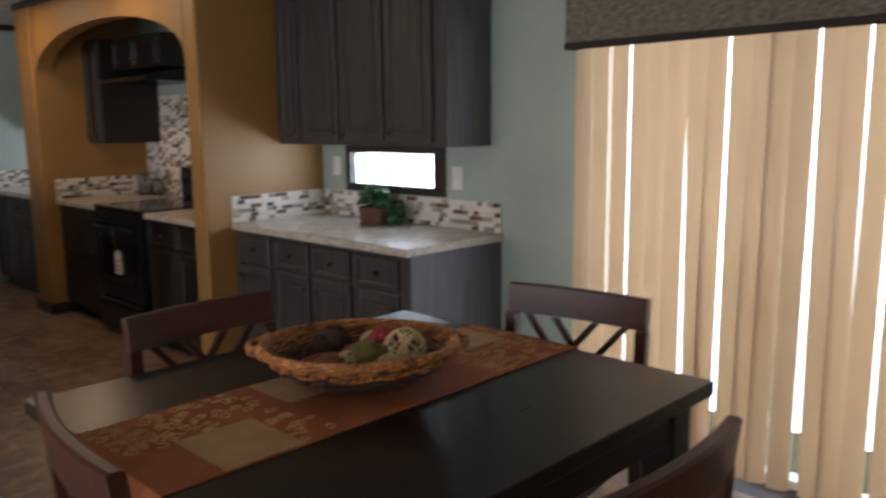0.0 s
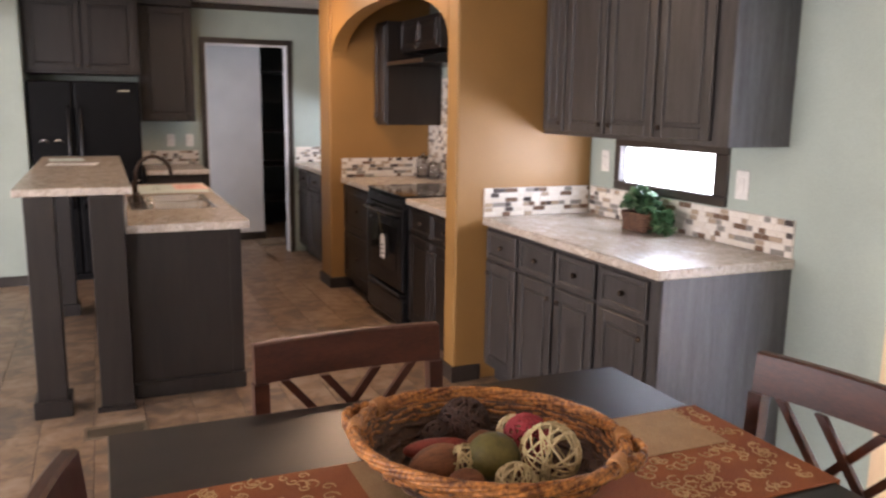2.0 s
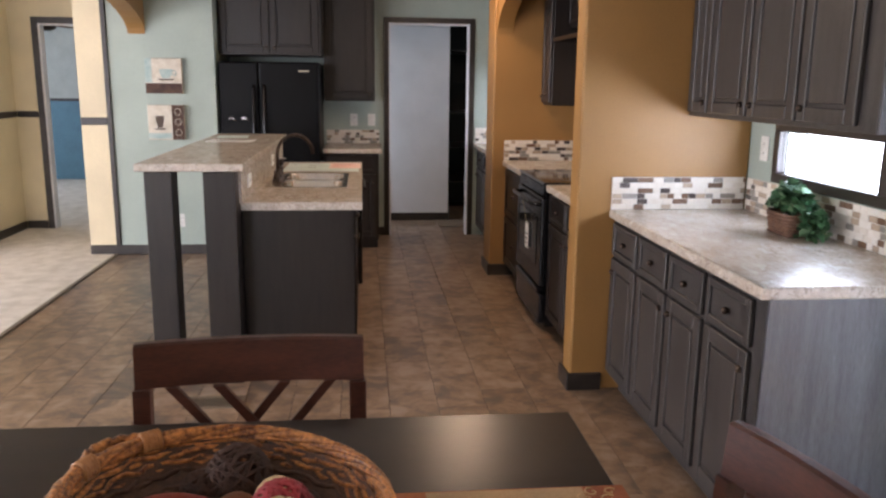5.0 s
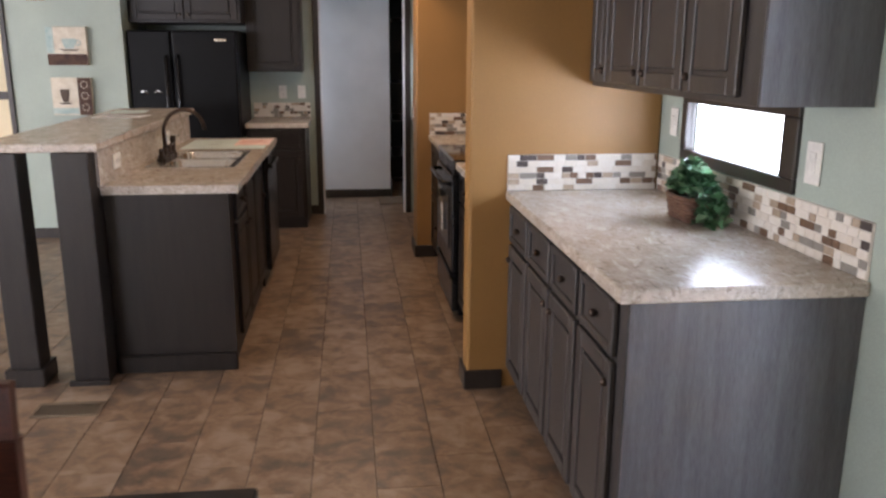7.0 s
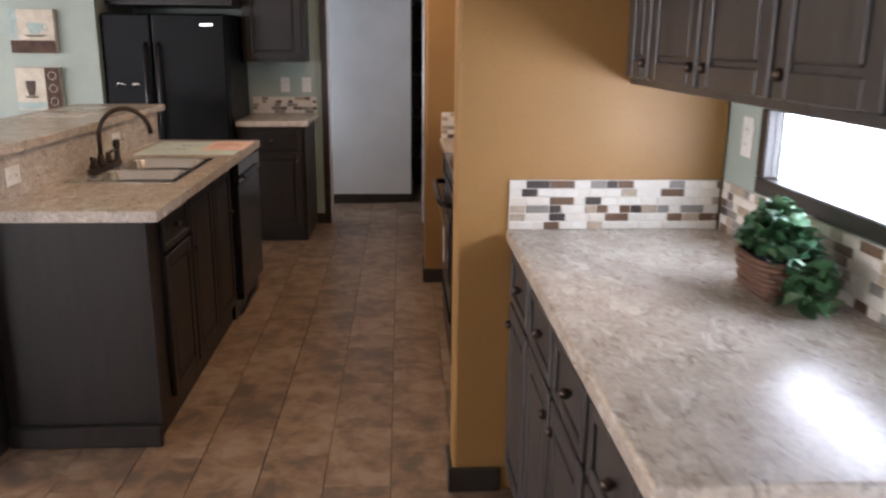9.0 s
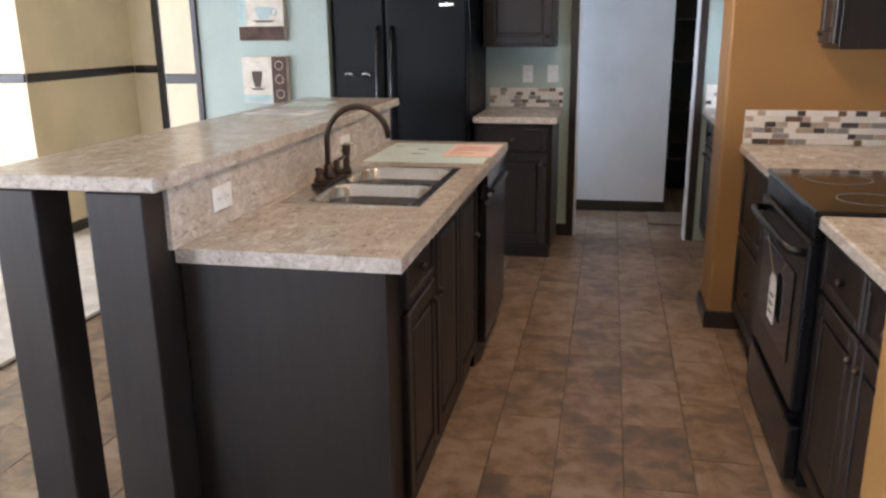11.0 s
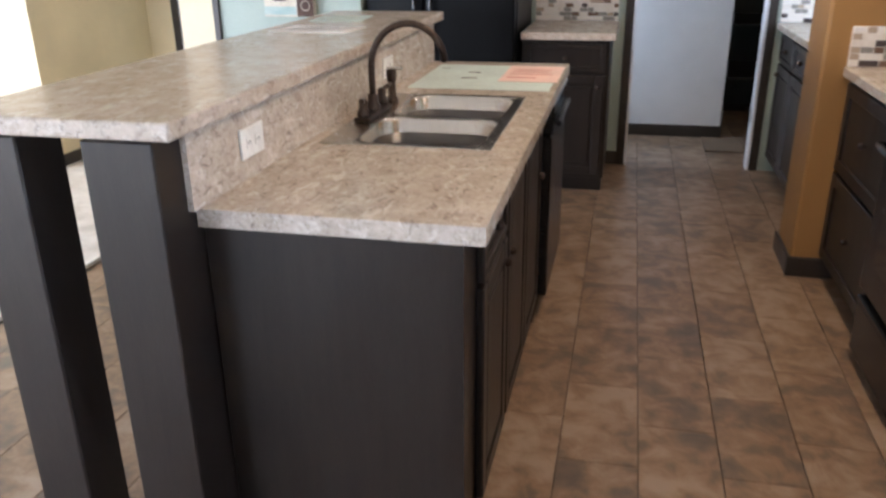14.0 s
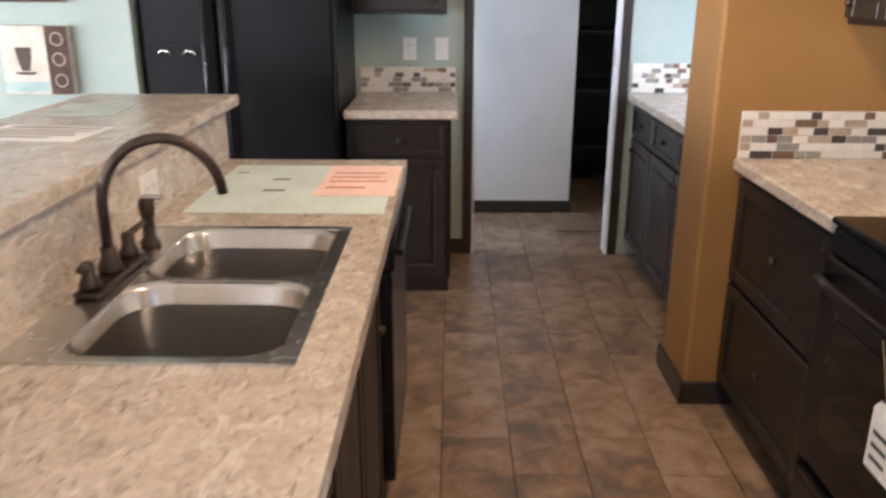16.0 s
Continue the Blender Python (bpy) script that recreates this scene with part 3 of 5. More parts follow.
strip_window("window_2", WY0, WY1, "low dark framed strip window above the hutch counter")
strip_window("window_3", 7.65, 8.39, "low dark framed strip window above the small counter")

# ---- cabinets ----


def knob(parent, F, u, z, metal=None):
    bm = bmesh.new()
    c = facet(F, u, 0.024, z)
    ball(bm, c, 0.013, 0.013, 0.013, u=10, v=8)
    tube(bm, [facet(F, u, 0.0, z), facet(F, u, 0.022, z)], 0.005, 8)
    return part("knob", bm, metal or BRONZE, parent, "dark bronze knob", smooth=True)


def front(parent, name, F, u0, u1, z0, z1, material, kn=None, raised=True):
    """A cabinet door or drawer front: frame, recessed field and raised panel, with a knob."""
    bm = bmesh.new()
    fr = 0.052 if (z1 - z0) > 0.3 else 0.028
    for b in ((u0, u0 + fr, z0, z1), (u1 - fr, u1, z0, z1), (u0 + fr, u1 - fr, z0, z0 + fr), (u0 + fr, u1 - fr, z1 - fr, z1)):
        slab(bm, F, b[0], b[1], 0.001, 0.020, b[2], b[3], 0.004)
    slab(bm, F, u0 + fr - 0.001, u1 - fr + 0.001, 0.001, 0.010, z0 + fr - 0.001, z1 - fr + 0.001)
    d = part(name, bm, material, parent)
    if raised:
        bm = bmesh.new()
        slab(bm, F, u0 + fr + 0.012, u1 - fr - 0.012, 0.0102, 0.018, z0 + fr + 0.012, z1 - fr - 0.012, 0.006)
        part("raised_panel", bm, material, d)
    if kn:
        knob(d, F, *kn)
    return d


def base_cabinet(name, F, u0, u1, depth, material, label, units, toe=0.09, top=0.874, knobside=1, recess=0.06):
    """Base cabinet: carcass with toe kick; for each unit (u0, u1, drawer?) fronts."""
    t = thing(name, facet(F, (u0 + u1) / 2, -depth / 2, 0), label, "cabinet")
    bm = bmesh.new()
    slab(bm, F, u0, u1, -depth, 0, toe, top, 0.002)
    slab(bm, F, u0 + 0.01, u1 - 0.01, -depth, -recess, 0, toe)
    part("body", bm, material, t)
    for i, (a, b, dr) in enumerate(units):
        if dr:
            front(t, "drawer", F, a, b, 0.70, 0.855, material, ((a + b) / 2, 0.775), raised=False)
        k = b - 0.03 if (i % 2 == 0) == (knobside > 0) else a + 0.03
        front(t, "door", F, a, b, 0.115, 0.685 if dr else 0.855, material, (k, 0.62))
    return t


def wall_cabinet(name, F, u0, u1, z0, z1, depth, material, label, doors, crown=True):
    t = thing(name, facet(F, (u0 + u1) / 2, -depth / 2, z0), label, "wall cabinet")
    bm = bmesh.new()
    slab(bm, F, u0, u1, -depth, 0, z0, z1, 0.002)
    part("body", bm, material, t)
    for i, (a, b, *side) in enumerate(doors):
        high = side[0] > 0 if side else i % 2 == 0
        front(t, "door", F, a, b, z0 + 0.02, z1 - 0.03, material, ((b - 0.03) if high else (a + 0.03), z0 + 0.065))
    if crown:
        bm = bmesh.new()
        slab(bm, F, u0 - 0.005, u1 + 0.005, 0.002, 0.032, z1 - 0.028, z1 + 0.05, 0.008)
        part("crown_moulding", bm, material, t)
    return t


HF = ("x", 3.222, -1)
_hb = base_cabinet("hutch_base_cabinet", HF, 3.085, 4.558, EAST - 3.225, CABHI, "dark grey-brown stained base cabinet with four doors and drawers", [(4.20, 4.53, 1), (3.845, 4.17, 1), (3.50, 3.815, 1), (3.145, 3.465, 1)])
# End face in the paler colour that carries the daylight sheen
part("end_panel", B((3.226, EAST - 0.002, 3.079, 3.0845, 0.0, 0.874)), LITPANEL, _hb, "end panel, greyed to show the patio door's daylight on it")
hc = thing("hutch_countertop", (3.53, 3.8, 0.875), "mottled beige stone-look laminate hutch countertop", "countertop")
part("top", B((3.19, EAST - 0.001, 3.065, 4.559, 0.875, 0.915), bev=0.006, seg=2), COUNTER, hc)
UF = ("x", 3.552, -1)
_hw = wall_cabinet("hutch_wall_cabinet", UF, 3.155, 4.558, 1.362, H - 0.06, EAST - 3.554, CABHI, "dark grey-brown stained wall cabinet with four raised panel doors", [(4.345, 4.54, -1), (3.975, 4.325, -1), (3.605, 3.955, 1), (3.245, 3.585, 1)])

part("end_panel", B((3.556, EAST - 0.002, 3.149, 3.1545, 1.362, H - 0.06)), LITPANEL, _hw, "end panel, greyed to show the patio door's daylight on it")

# island
IF = ("x", 1.955, 1)
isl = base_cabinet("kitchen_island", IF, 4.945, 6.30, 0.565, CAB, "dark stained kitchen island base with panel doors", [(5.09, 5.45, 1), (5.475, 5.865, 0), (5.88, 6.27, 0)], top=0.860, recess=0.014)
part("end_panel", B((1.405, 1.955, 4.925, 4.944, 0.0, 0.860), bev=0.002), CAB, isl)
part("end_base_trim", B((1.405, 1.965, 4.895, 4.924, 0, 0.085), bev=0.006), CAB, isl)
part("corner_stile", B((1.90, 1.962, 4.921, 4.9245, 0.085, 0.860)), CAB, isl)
dw = thing("dishwasher", (1.68, 6.62, 0), "black built-in dishwasher in the island", "dishwasher")
part("body", B((1.40, 1.955, 6.31, 6.95, 0.0, 0.858)), BLACK, dw)
part("door", B((1.956, 2.004, 6.325, 6.935, 0.11, 0.74), bev=0.006), BLACK, dw)
part("control_panel", B((1.956, 2.010, 6.325, 6.935, 0.745, 0.855), bev=0.006), GLASSBLACK, dw)
part("handle", B((2.0105, 2.030, 6.40, 6.86, 0.765, 0.785), bev=0.005), BLACK, dw)
ie = thing("island_end_cabinet", (1.68, 6.97, 0), "dark stained end panel of the island", "panel")
part("panel", B((1.40, 1.955, 6.952, 6.985, 0, 0.860), bev=0.002), CAB, ie)

SX0, SX1, SY0, SY1 = 1.452, 1.922, 5.472, 6.205
ic = thing("island_countertop", (1.7, 5.95, 0.861), "mottled beige stone-look laminate island countertop", "countertop")
cx0, cx1, cy0, cy1 = 1.402, 2.008, 4.908, 7.0
bm = bmesh.new()
xs, ys = (cx0, SX0 + 0.02, SX1 - 0.02, cx1), (cy0, SY0 + 0.02, SY1 - 0.02, cy1)
low, high = [[[bm.verts.new((x, y, z)) for y in ys] for x in xs] for z in (0.861, 0.901)]
for i in range(3):
    for j in range(3):
        if (i, j) != (1, 1):
            bm.faces.new((high[i][j], high[i + 1][j], high[i + 1][j + 1], high[i][j + 1]))
            bm.faces.new((low[i][j], low[i][j + 1], low[i + 1][j + 1], low[i + 1][j]))
rim = [e for e in bm.edges if len(e.link_faces) == 1 and e.verts[0].co.z > 0.88]
twin = {v: w for a, b in zip(high, low) for v_row, w_row in ((a, b),) for v, w in zip(v_row, w_row)}
for e in rim:
    a, b = e.verts
    bm.faces.new((a, b, twin[b], twin[a]))
bmesh.ops.recalc_face_normals(bm, faces=bm.faces)
part("top", bm, COUNTER, ic)
pw = thing("island_pony_wall", (1.31, 5.9, 0), "dark stained half wall carrying the raised bar", "half wall")
part("body", B((1.245, 1.398, 4.79, 7.0, 0, 1.066), bev=0.003), CAB, pw)
part("base_trim", B((1.225, 1.404, 4.766, 4.789, 0, 0.025), bev=0.003), CAB, pw)
part("splash_panel", B((1.3985, 1.412, 4.885, 7.0, 0.9015, 1.066)), COUNTER, pw, "stone-look laminate splash")
bt = thing("bar_countertop", (1.17, 5.95, 1.055), "mottled beige stone-look laminate raised bar top", "countertop")
part("top", B((0.925, 1.437, 4.79, 7.09, 1.068, 1.106), bev=0.006, seg=2), COUNTER, bt)


def post(y):
    p = thing("bar_post", (1.033, y + 0.068, 0), "square dark stained post under the bar top", "post", "posts under the bar")
    x0, x1, y1 = 0.968, 1.098, y + 0.135
    part("shaft", B((x0, x1, y, y1, 0.0, 1.067), bev=0.004), CAB, p)
    for b in ((x0 - 0.019, x1 + 0.019, y - 0.019, y - 0.001), (x0 - 0.019, x1 + 0.019, y1 + 0.001, y1 + 0.019), (x0 - 0.019, x0 - 0.001, y - 0.001, y1 + 0.001), (x1 + 0.001, x1 + 0.019, y - 0.001, y1 + 0.001)):
        part("base_trim", B((*b, 0, 0.085), bev=0.003), CAB, p)


post(4.795)
post(6.78)


def outlet(name, F, u, z, label, wide=0.07, tall=0.115, sideways=False, blank=False):
    o = thing(name, facet(F, u, 0, z), label, "outlet" if not blank else "switch")
    bm = bmesh.new()
    a, b = (tall, wide) if sideways else (wide, tall)
    slab(bm, F, u - a / 2, u + a / 2, 0.001, 0.007, z - b / 2, z + b / 2, 0.002)
    part("cover_plate", bm, PLASTIC, o)
    if blank:
        bm = bmesh.new()
        slab(bm, F, u - 0.016, u + 0.016, 0.0072, 0.011, z - 0.032, z + 0.032, 0.001)
        part("rocker", bm, PLASTIC, o)
    else:
        for s in (-0.022, 0.022):
            bm = bmesh.new()
            du, dz = (s, 0) if sideways else (0, s)
            slab(bm, F, u + du - 0.013, u + du + 0.013, 0.0072, 0.0095, z + dz - 0.013, z + dz + 0.013, 0.002)
            soc = part("socket", bm, PLASTIC, o)
            bm = bmesh.new()
            for q in (-0.005, 0.005):
                slab(bm, F, u + du + q - 0.001, u + du + q + 0.001, 0.0096, 0.0099, z + dz - 0.004, z + dz + 0.005)
            part("slot", bm, SLOT, soc)


EF = ("x", EAST, -1)
outlet("wall_switch", EF, 3.385, 1.185, "white switch plate on the teal wall", wide=0.078, tall=0.125, blank=True)
outlet("wall_outlet", EF, 4.415, 1.22, "white outlet above the hutch counter")
NF = ("y", NORTH, -1)
outlet("wall_outlet", NF, 1.93, 1.14, "white outlet above the far counter")
outlet("wall_switch", NF, 2.10, 1.14, "white switch plate beside the doorway", blank=True)
outlet("wall_outlet", ("y", TEALY - 0.004, -1), 0.43, 0.30, "white outlet low on the teal wall")
outlet("wall_outlet", ("y", 13.39, -1), -1.95, 0.35, "white outlet low on the blue bedroom wall")
outlet("bar_outlet", ("x", 1.412, 1), 5.16, 0.985, "white outlet in the bar splash", sideways=True)
outlet("bar_outlet", ("x", 1.412, 1), 6.27, 0.985, "white outlet in the bar splash", sideways=True)

# sink
sk = thing("sink", (1.687, 5.84, 0.915), "double bowl stainless steel drop-in sink", "sink")


def bowl(x0, x1, y0, y1, depth):
    """A rounded rectangular basin, open above, with thickness."""
    bm = bmesh.new()

    def loop(g, z, r):
        pts = []
        for cx, cy, a0 in ((x1 - g - r, y1 - g - r, 0), (x0 + g + r, y1 - g - r, 90), (x0 + g + r, y0 + g + r, 180), (x1 - g - r, y0 + g + r, 270)):
            for i in range(7):
                a = radians(a0 + 15 * i)
                pts.append(bm.verts.new((cx + r * math.cos(a), cy + r * math.sin(a), z)))
        return pts
    rings = [loop(-0.008, 0.9185, 0.095), loop(0.0, 0.9175, 0.09), loop(0.005, 0.910, 0.088), loop(0.012, 0.915 - depth * 0.78, 0.084), loop(0.026, 0.915 - depth * 0.95, 0.074), loop(0.09, 0.915 - depth, 0.04)]
    for A, C in zip(rings, rings[1:]):
        for j in range(len(A)):
            k = (j + 1) % len(A)
            bm.faces.new((A[j], A[k], C[k], C[j]))
    bm.faces.new(rings[-1])
    return bm


BX0, BX1 = 1.530, 1.902
YM = 5.838
part("basin", bowl(BX0, BX1, SY0 + 0.026, YM - 0.012, 0.18), STEEL, sk, smooth=True)
part("basin", bowl(BX0, BX1, YM + 0.012, SY1 - 0.026, 0.18), STEEL, sk, smooth=True)
part("rim", B((SX0, SX1, SY0, SY0 + 0.024, 0.9152, 0.9195), (SX0, SX1, SY1 - 0.024, SY1, 0.9152, 0.9195), (SX0, BX0 + 0.012, SY0 + 0.024, SY1 - 0.024, 0.9152, 0.9195), (BX1 - 0.012, SX1, SY0 + 0.024, SY1 - 0.024, 0.9152, 0.9195), bev=0.0015), STEEL, sk)
for yc0, yc1 in ((SY0 + 0.026, YM - 0.012), (YM + 0.012, SY1 - 0.026)):
    for xa, sx in ((BX0, 1), (BX1, -1)):
        for ya, sy in ((yc0, 1), (yc1, -1)):
            fillers = bmesh.new()
            ctr = Vector((xa + sx * 0.086, ya + sy * 0.086, 0.9172))
            fan = [fillers.verts.new((xa - sx * 0.012, ya - sy * 0.012, 0.9172))]
            for i in range(7):
                a = radians(15 * i)
                fan.append(fillers.verts.new(ctr + Vector((-sx * math.cos(a) * 0.088, -sy * math.sin(a) * 0.088, 0))))
            for i in range(1, 7):
                fillers.faces.new((fan[0], fan[i], fan[i + 1]))
            e1 = fillers.verts.new((xa - sx * 0.012, ctr.y, 0.9172))
            fillers.faces.new((fan[0], fan[1], e1))
            e2 = fillers.verts.new((ctr.x, ya - sy * 0.012, 0.9172))
            fillers.faces.new((fan[0], fan[7], e2))
            part("deck_corner", fillers, STEEL, sk)
fillers = bmesh.new()
box(fillers, BX0 + 0.01, BX1 - 0.01, YM - 0.0135, YM + 0.0135, 0.900, 0.9178)
part("divider", fillers, STEEL, sk)
for y in (5.67, 6.01):
    bm = bmesh.new()
    lathe(bm, [(0.042, 0), (0.042, 0.002), (0.030, 0.003), (0.026, 0.0005)], (1.715, y, 0.7355), 20)
    part("drain", bm, CHROME, sk, "round metal drain", smooth=True)

fa = thing("faucet", (1.493, 5.84, 0.9196), "dark bronze gooseneck faucet with two lever handles", "faucet")
bm = bmesh.new()
box(bm, 1.468, 1.520, 5.72, 5.96, 0.9197, 0.934, 0.006, 2)
part("deck_plate", bm, BRONZE, fa)
pts = [(1.493, 5.84, 0.93), (1.493, 5.84, 1.06)]
for i in range(0, 17):
    a = math.pi - math.pi * 1.0 * i / 16
    pts.append((1.493 + 0.105 + 0.105 * math.cos(a), 5.84 + 0.075 * i / 16, 1.075 + 0.115 * math.sin(a)))
bm = bmesh.new()
tube(bm, pts, 0.0108, 12)
part("spout", bm, BRONZE, fa, smooth=True)
bm = bmesh.new()
lathe(bm, [(0.024, 0), (0.024, 0.012), (0.016, 0.03), (0.016, 0.05)], (1.493, 5.84, 0.934), 16)
part("collar", bm, BRONZE, fa, smooth=True)
for y, s in ((5.745, -1), (5.935, 1)):
    bm = bmesh.new()
    lathe(bm, [(0.020, 0), (0.020, 0.01), (0.013, 0.025), (0.014, 0.045), (0.008, 0.052)], (1.493, y, 0.934), 14)
    tube(bm, [(1.493, y, 0.978), (1.500, y + s * 0.03, 0.985), (1.506, y + s * 0.058, 0.990)], 0.0075, 8, r1=0.006)
    part("lever_handle", bm, BRONZE, fa, smooth=True)
sp = thing("side_sprayer", (1.493, 6.05, 0.9196), "dark bronze pull-out side sprayer with a bright tip", "sprayer")
bm = bmesh.new()
lathe(bm, [(0.022, 0), (0.022, 0.008), (0.014, 0.02), (0.013, 0.06), (0.018, 0.085), (0.016, 0.105)], (1.493, 6.05, 0.9197), 16)
part("body", bm, BRONZE, sp, smooth=True)
part("lever", B((1.483, 1.530, 6.040, 6.060, 1.025, 1.034), bev=0.003), CHROME, sp, "bright metal lever")

for fitting in (sk, fa, sp):
    fitting.location.z -= 0.014

# papers
def sheet(name, x0, x1, y0, y1, z, material, label, bars, ink, turn=0.0):
    t = thing(name, ((x0 + x1) / 2, (y0 + y1) / 2, z), label, "paper")
    part("sheet", B((x0, x1, y0, y1, z, z + 0.0012)), material, t)
    for a, b, c, d in bars:
        part("print_bar", B((x0 + (x1 - x0) * a, x0 + (x1 - x0) * b, y0 + (y1 - y0) * c, y0 + (y1 - y0) * d, z + 0.0013, z + 0.0016)), ink, t)
    t.rotation_euler = (0, 0, radians(turn))
    return t


sheet("leaflet", 1.00, 1.29, 6.21, 6.42, 1.1065, PAPER, "white printed leaflet lying on the bar top", [(0.08, 0.92, 0.82, 0.88), (0.08, 0.92, 0.64, 0.68), (0.08, 0.8, 0.5, 0.54), (0.08, 0.86, 0.36, 0.40), (0.08, 0.7, 0.2, 0.24)], INK, -5)
sheet("pale_blue_leaflet", 0.99, 1.20, 6.58, 6.84, 1.1065, GREENPAPER, "pale blue-green leaflet lying on the bar top", [(0.1, 0.5, 0.3, 0.33)], INK, 6)
sheet("counter_notice", 1.47, 1.985, 6.33, 6.90, 0.9015, GREENPAPER, "large pale green notice sheet on the island counter", [(0.30, 0.42, 0.40, 0.43), (0.30, 0.40, 0.64, 0.67), (0.05, 0.12, 0.8, 0.82)], INK)
sheet("pink_notice", 1.775, 2.0, 6.50, 6.89, 0.904, PINKPAPER, "pink notice sheet lying on the green one", [(0.1, 0.6, 0.22, 0.27), (0.1, 0.85, 0.42, 0.46), (0.1, 0.75, 0.56, 0.60), (0.1, 0.8, 0.70, 0.74)], REDINK)

# far counter, refrigerator and their wall cabinets
FF = ("y", 8.06, -1)
base_cabinet("far_base_cabinet", FF, 1.665, 2.155, NORTH - 8.062, CAB, "dark stained base cabinet beside the doorway", [(1.69, 2.13, 1)])
fc = thing("far_countertop", (1.92, 8.38, 0.875), "mottled beige laminate countertop by the refrigerator", "countertop")
part("top", B((1.66, 2.185, 8.02, NORTH - 0.001, 0.875, 0.915), bev=0.005), COUNTER, fc)
wall_cabinet("far_wall_cabinet", ("y", 8.42, -1), 1.665, 2.13, 1.325, H - 0.06, NORTH - 8.422, CAB, "dark stained wall cabinet above the far counter", [(1.69, 2.11)])
wall_cabinet("refrigerator_cabinet", ("y", 8.12, -1), 0.78, 1.662, 1.72, H - 0.06, NORTH - 8.122, CAB, "dark stained cabinet above the refrigerator", [(0.80, 1.215), (1.225, 1.64)])
fg = thing("refrigerator", (1.21, 8.35, 0), "black side-by-side refrigerator in a wall recess", "refrigerator")
part("body", B((0.79, 1.64, 8.03, NORTH - 0.02, 0.02, 1.66), bev=0.006), BLACKTEX, fg)
for a, b, hx in ((0.795, 1.125, 1.085), (1.135, 1.635, 1.175)):
    d = part("door", B((a, b, 7.955, 8.028, 0.06, 1.655), bev=0.012, seg=2), BLACKTEX, fg)
    bm = bmesh.new()
    tube(bm, [(hx, 7.954, 0.62), (hx, 7.915, 0.66), (hx, 7.905, 1.0), (hx, 7.915, 1.42), (hx, 7.954, 1.46)], 0.013, 8)
    part("handle", bm, BLACK, d, smooth=True)
part("kick_grille", B((0.80, 1.63, 7.99, 8.02, 0.0, 0.055)), BLACK, fg)
part("dispenser", B((0.86, 1.06, 7.9505, 7.9545, 0.92, 1.22), bev=0.0015), BLACKTEX, fg, "black dispenser recess")
for x in (0.90, 1.01):
    bm = bmesh.new()
    tube(bm, [(x - 0.035, 7.943, 1.165), (x - 0.015, 7.940, 1.185), (x + 0.010, 7.940, 1.18), (x + 0.03, 7.943, 1.16)], 0.006, 8)
    part("dispenser_lever", bm, CHROME, fg, "bright metal lever", smooth=True)
part("badge", B((1.47, 1.56, 7.950, 7.9545, 1.575, 1.592), bev=0.0015), CHROME, fg, "small bright badge")

# pantry shelving in the utility room
ps = thing("pantry_shelf", (3.3, 10.4, 0), "dark wooden pantry shelves beyond the doorway", "shelf")
for z in (0.35, 0.75, 1.15, 1.5, 1.85):
    part("shelf", B((2.96, 3.80, 10.05, 10.95, z, z + 0.022), bev=0.002), CAB, ps)
part("back_panel", B((2.96, 3.80, 10.951, 10.975, 0.0, 2.2)), CAB, ps)
part("side_panel", B((2.955, 2.975, 9.72, 10.05, 0.0, 2.2), bev=0.002), CAB, ps)
mt = thing("floor_mat", (2.97, 9.4, 0), "small brown mat on the utility room floor", "mat")
part("mat", B((2.82, 3.10, 9.15, 9.57, 0.0005, 0.010), bev=0.004), MATRUG, mt)

# range niche
RF = ("x", 3.135, -1)
base_cabinet("near_range_cabinet", RF, 4.702, 5.495, EAST - 3.137, CAB, "dark stained base cabinet between wall end and range", [(4.73, 5.10, 1), (5.11, 5.48, 1)])
_fr = base_cabinet("far_range_cabinet", RF, 6.272, 6.998, EAST - 3.137, CAB, "dark stained base cabinet with two wide drawers beyond the range", [])
for z0, z1 in ((0.115, 0.485), (0.50, 0.855)):
    front(_fr, "drawer", RF, 6.29, 6.975, z0, z1, CAB, (6.632, (z0 + z1) / 2), raised=False)
for a, b in ((4.702, 5.492), (6.268, 6.998)):
    c = thing("range_countertop", (3.48, (a + b) / 2, 0.875), "mottled beige laminate countertop beside the range", "countertop", "range countertops")
    part("top", B((3.095, EAST - 0.012, a, b, 0.875, 0.915), bev=0.005), COUNTER, c)
rg = thing("range", (3.46, 5.88, 0), "black freestanding electric range with glass oven door", "range")
RY0, RY1 = 5.505, 6.258
part("body", B((3.12, EAST - 0.02, RY0, RY1, 0.03, 0.905), bev=0.004), BLACK, rg)
part("cooktop", B((3.085, EAST - 0.08, RY0 - 0.002, RY1 + 0.002, 0.9055, 0.925), bev=0.005), GLASSBLACK, rg, "glossy black glass cooktop")
od = part("oven_door", B((3.078, 3.119, RY0 + 0.01, RY1 - 0.01, 0.285, 0.83), bev=0.008, seg=2), BLACK, rg)
part("oven_window", B((3.074, 3.0775, RY0 + 0.12, RY1 - 0.12, 0.40, 0.70), bev=0.0015), GLASSBLACK, od, "dark oven window")
bm = bmesh.new()
tube(bm, [(3.079, RY0 + 0.05, 0.785), (3.04, RY0 + 0.07, 0.79), (3.032, RY0 + 0.15, 0.79), (3.032, RY1 - 0.15, 0.79), (3.04, RY1 - 0.07, 0.79), (3.079, RY1 - 0.05, 0.785)], 0.013, 8)
part("handle", bm, BLACK, od, smooth=True)
part("control_strip", B((3.09, 3.119, RY0 + 0.01, RY1 - 0.01, 0.835, 0.902), bev=0.004), BLACK, rg)
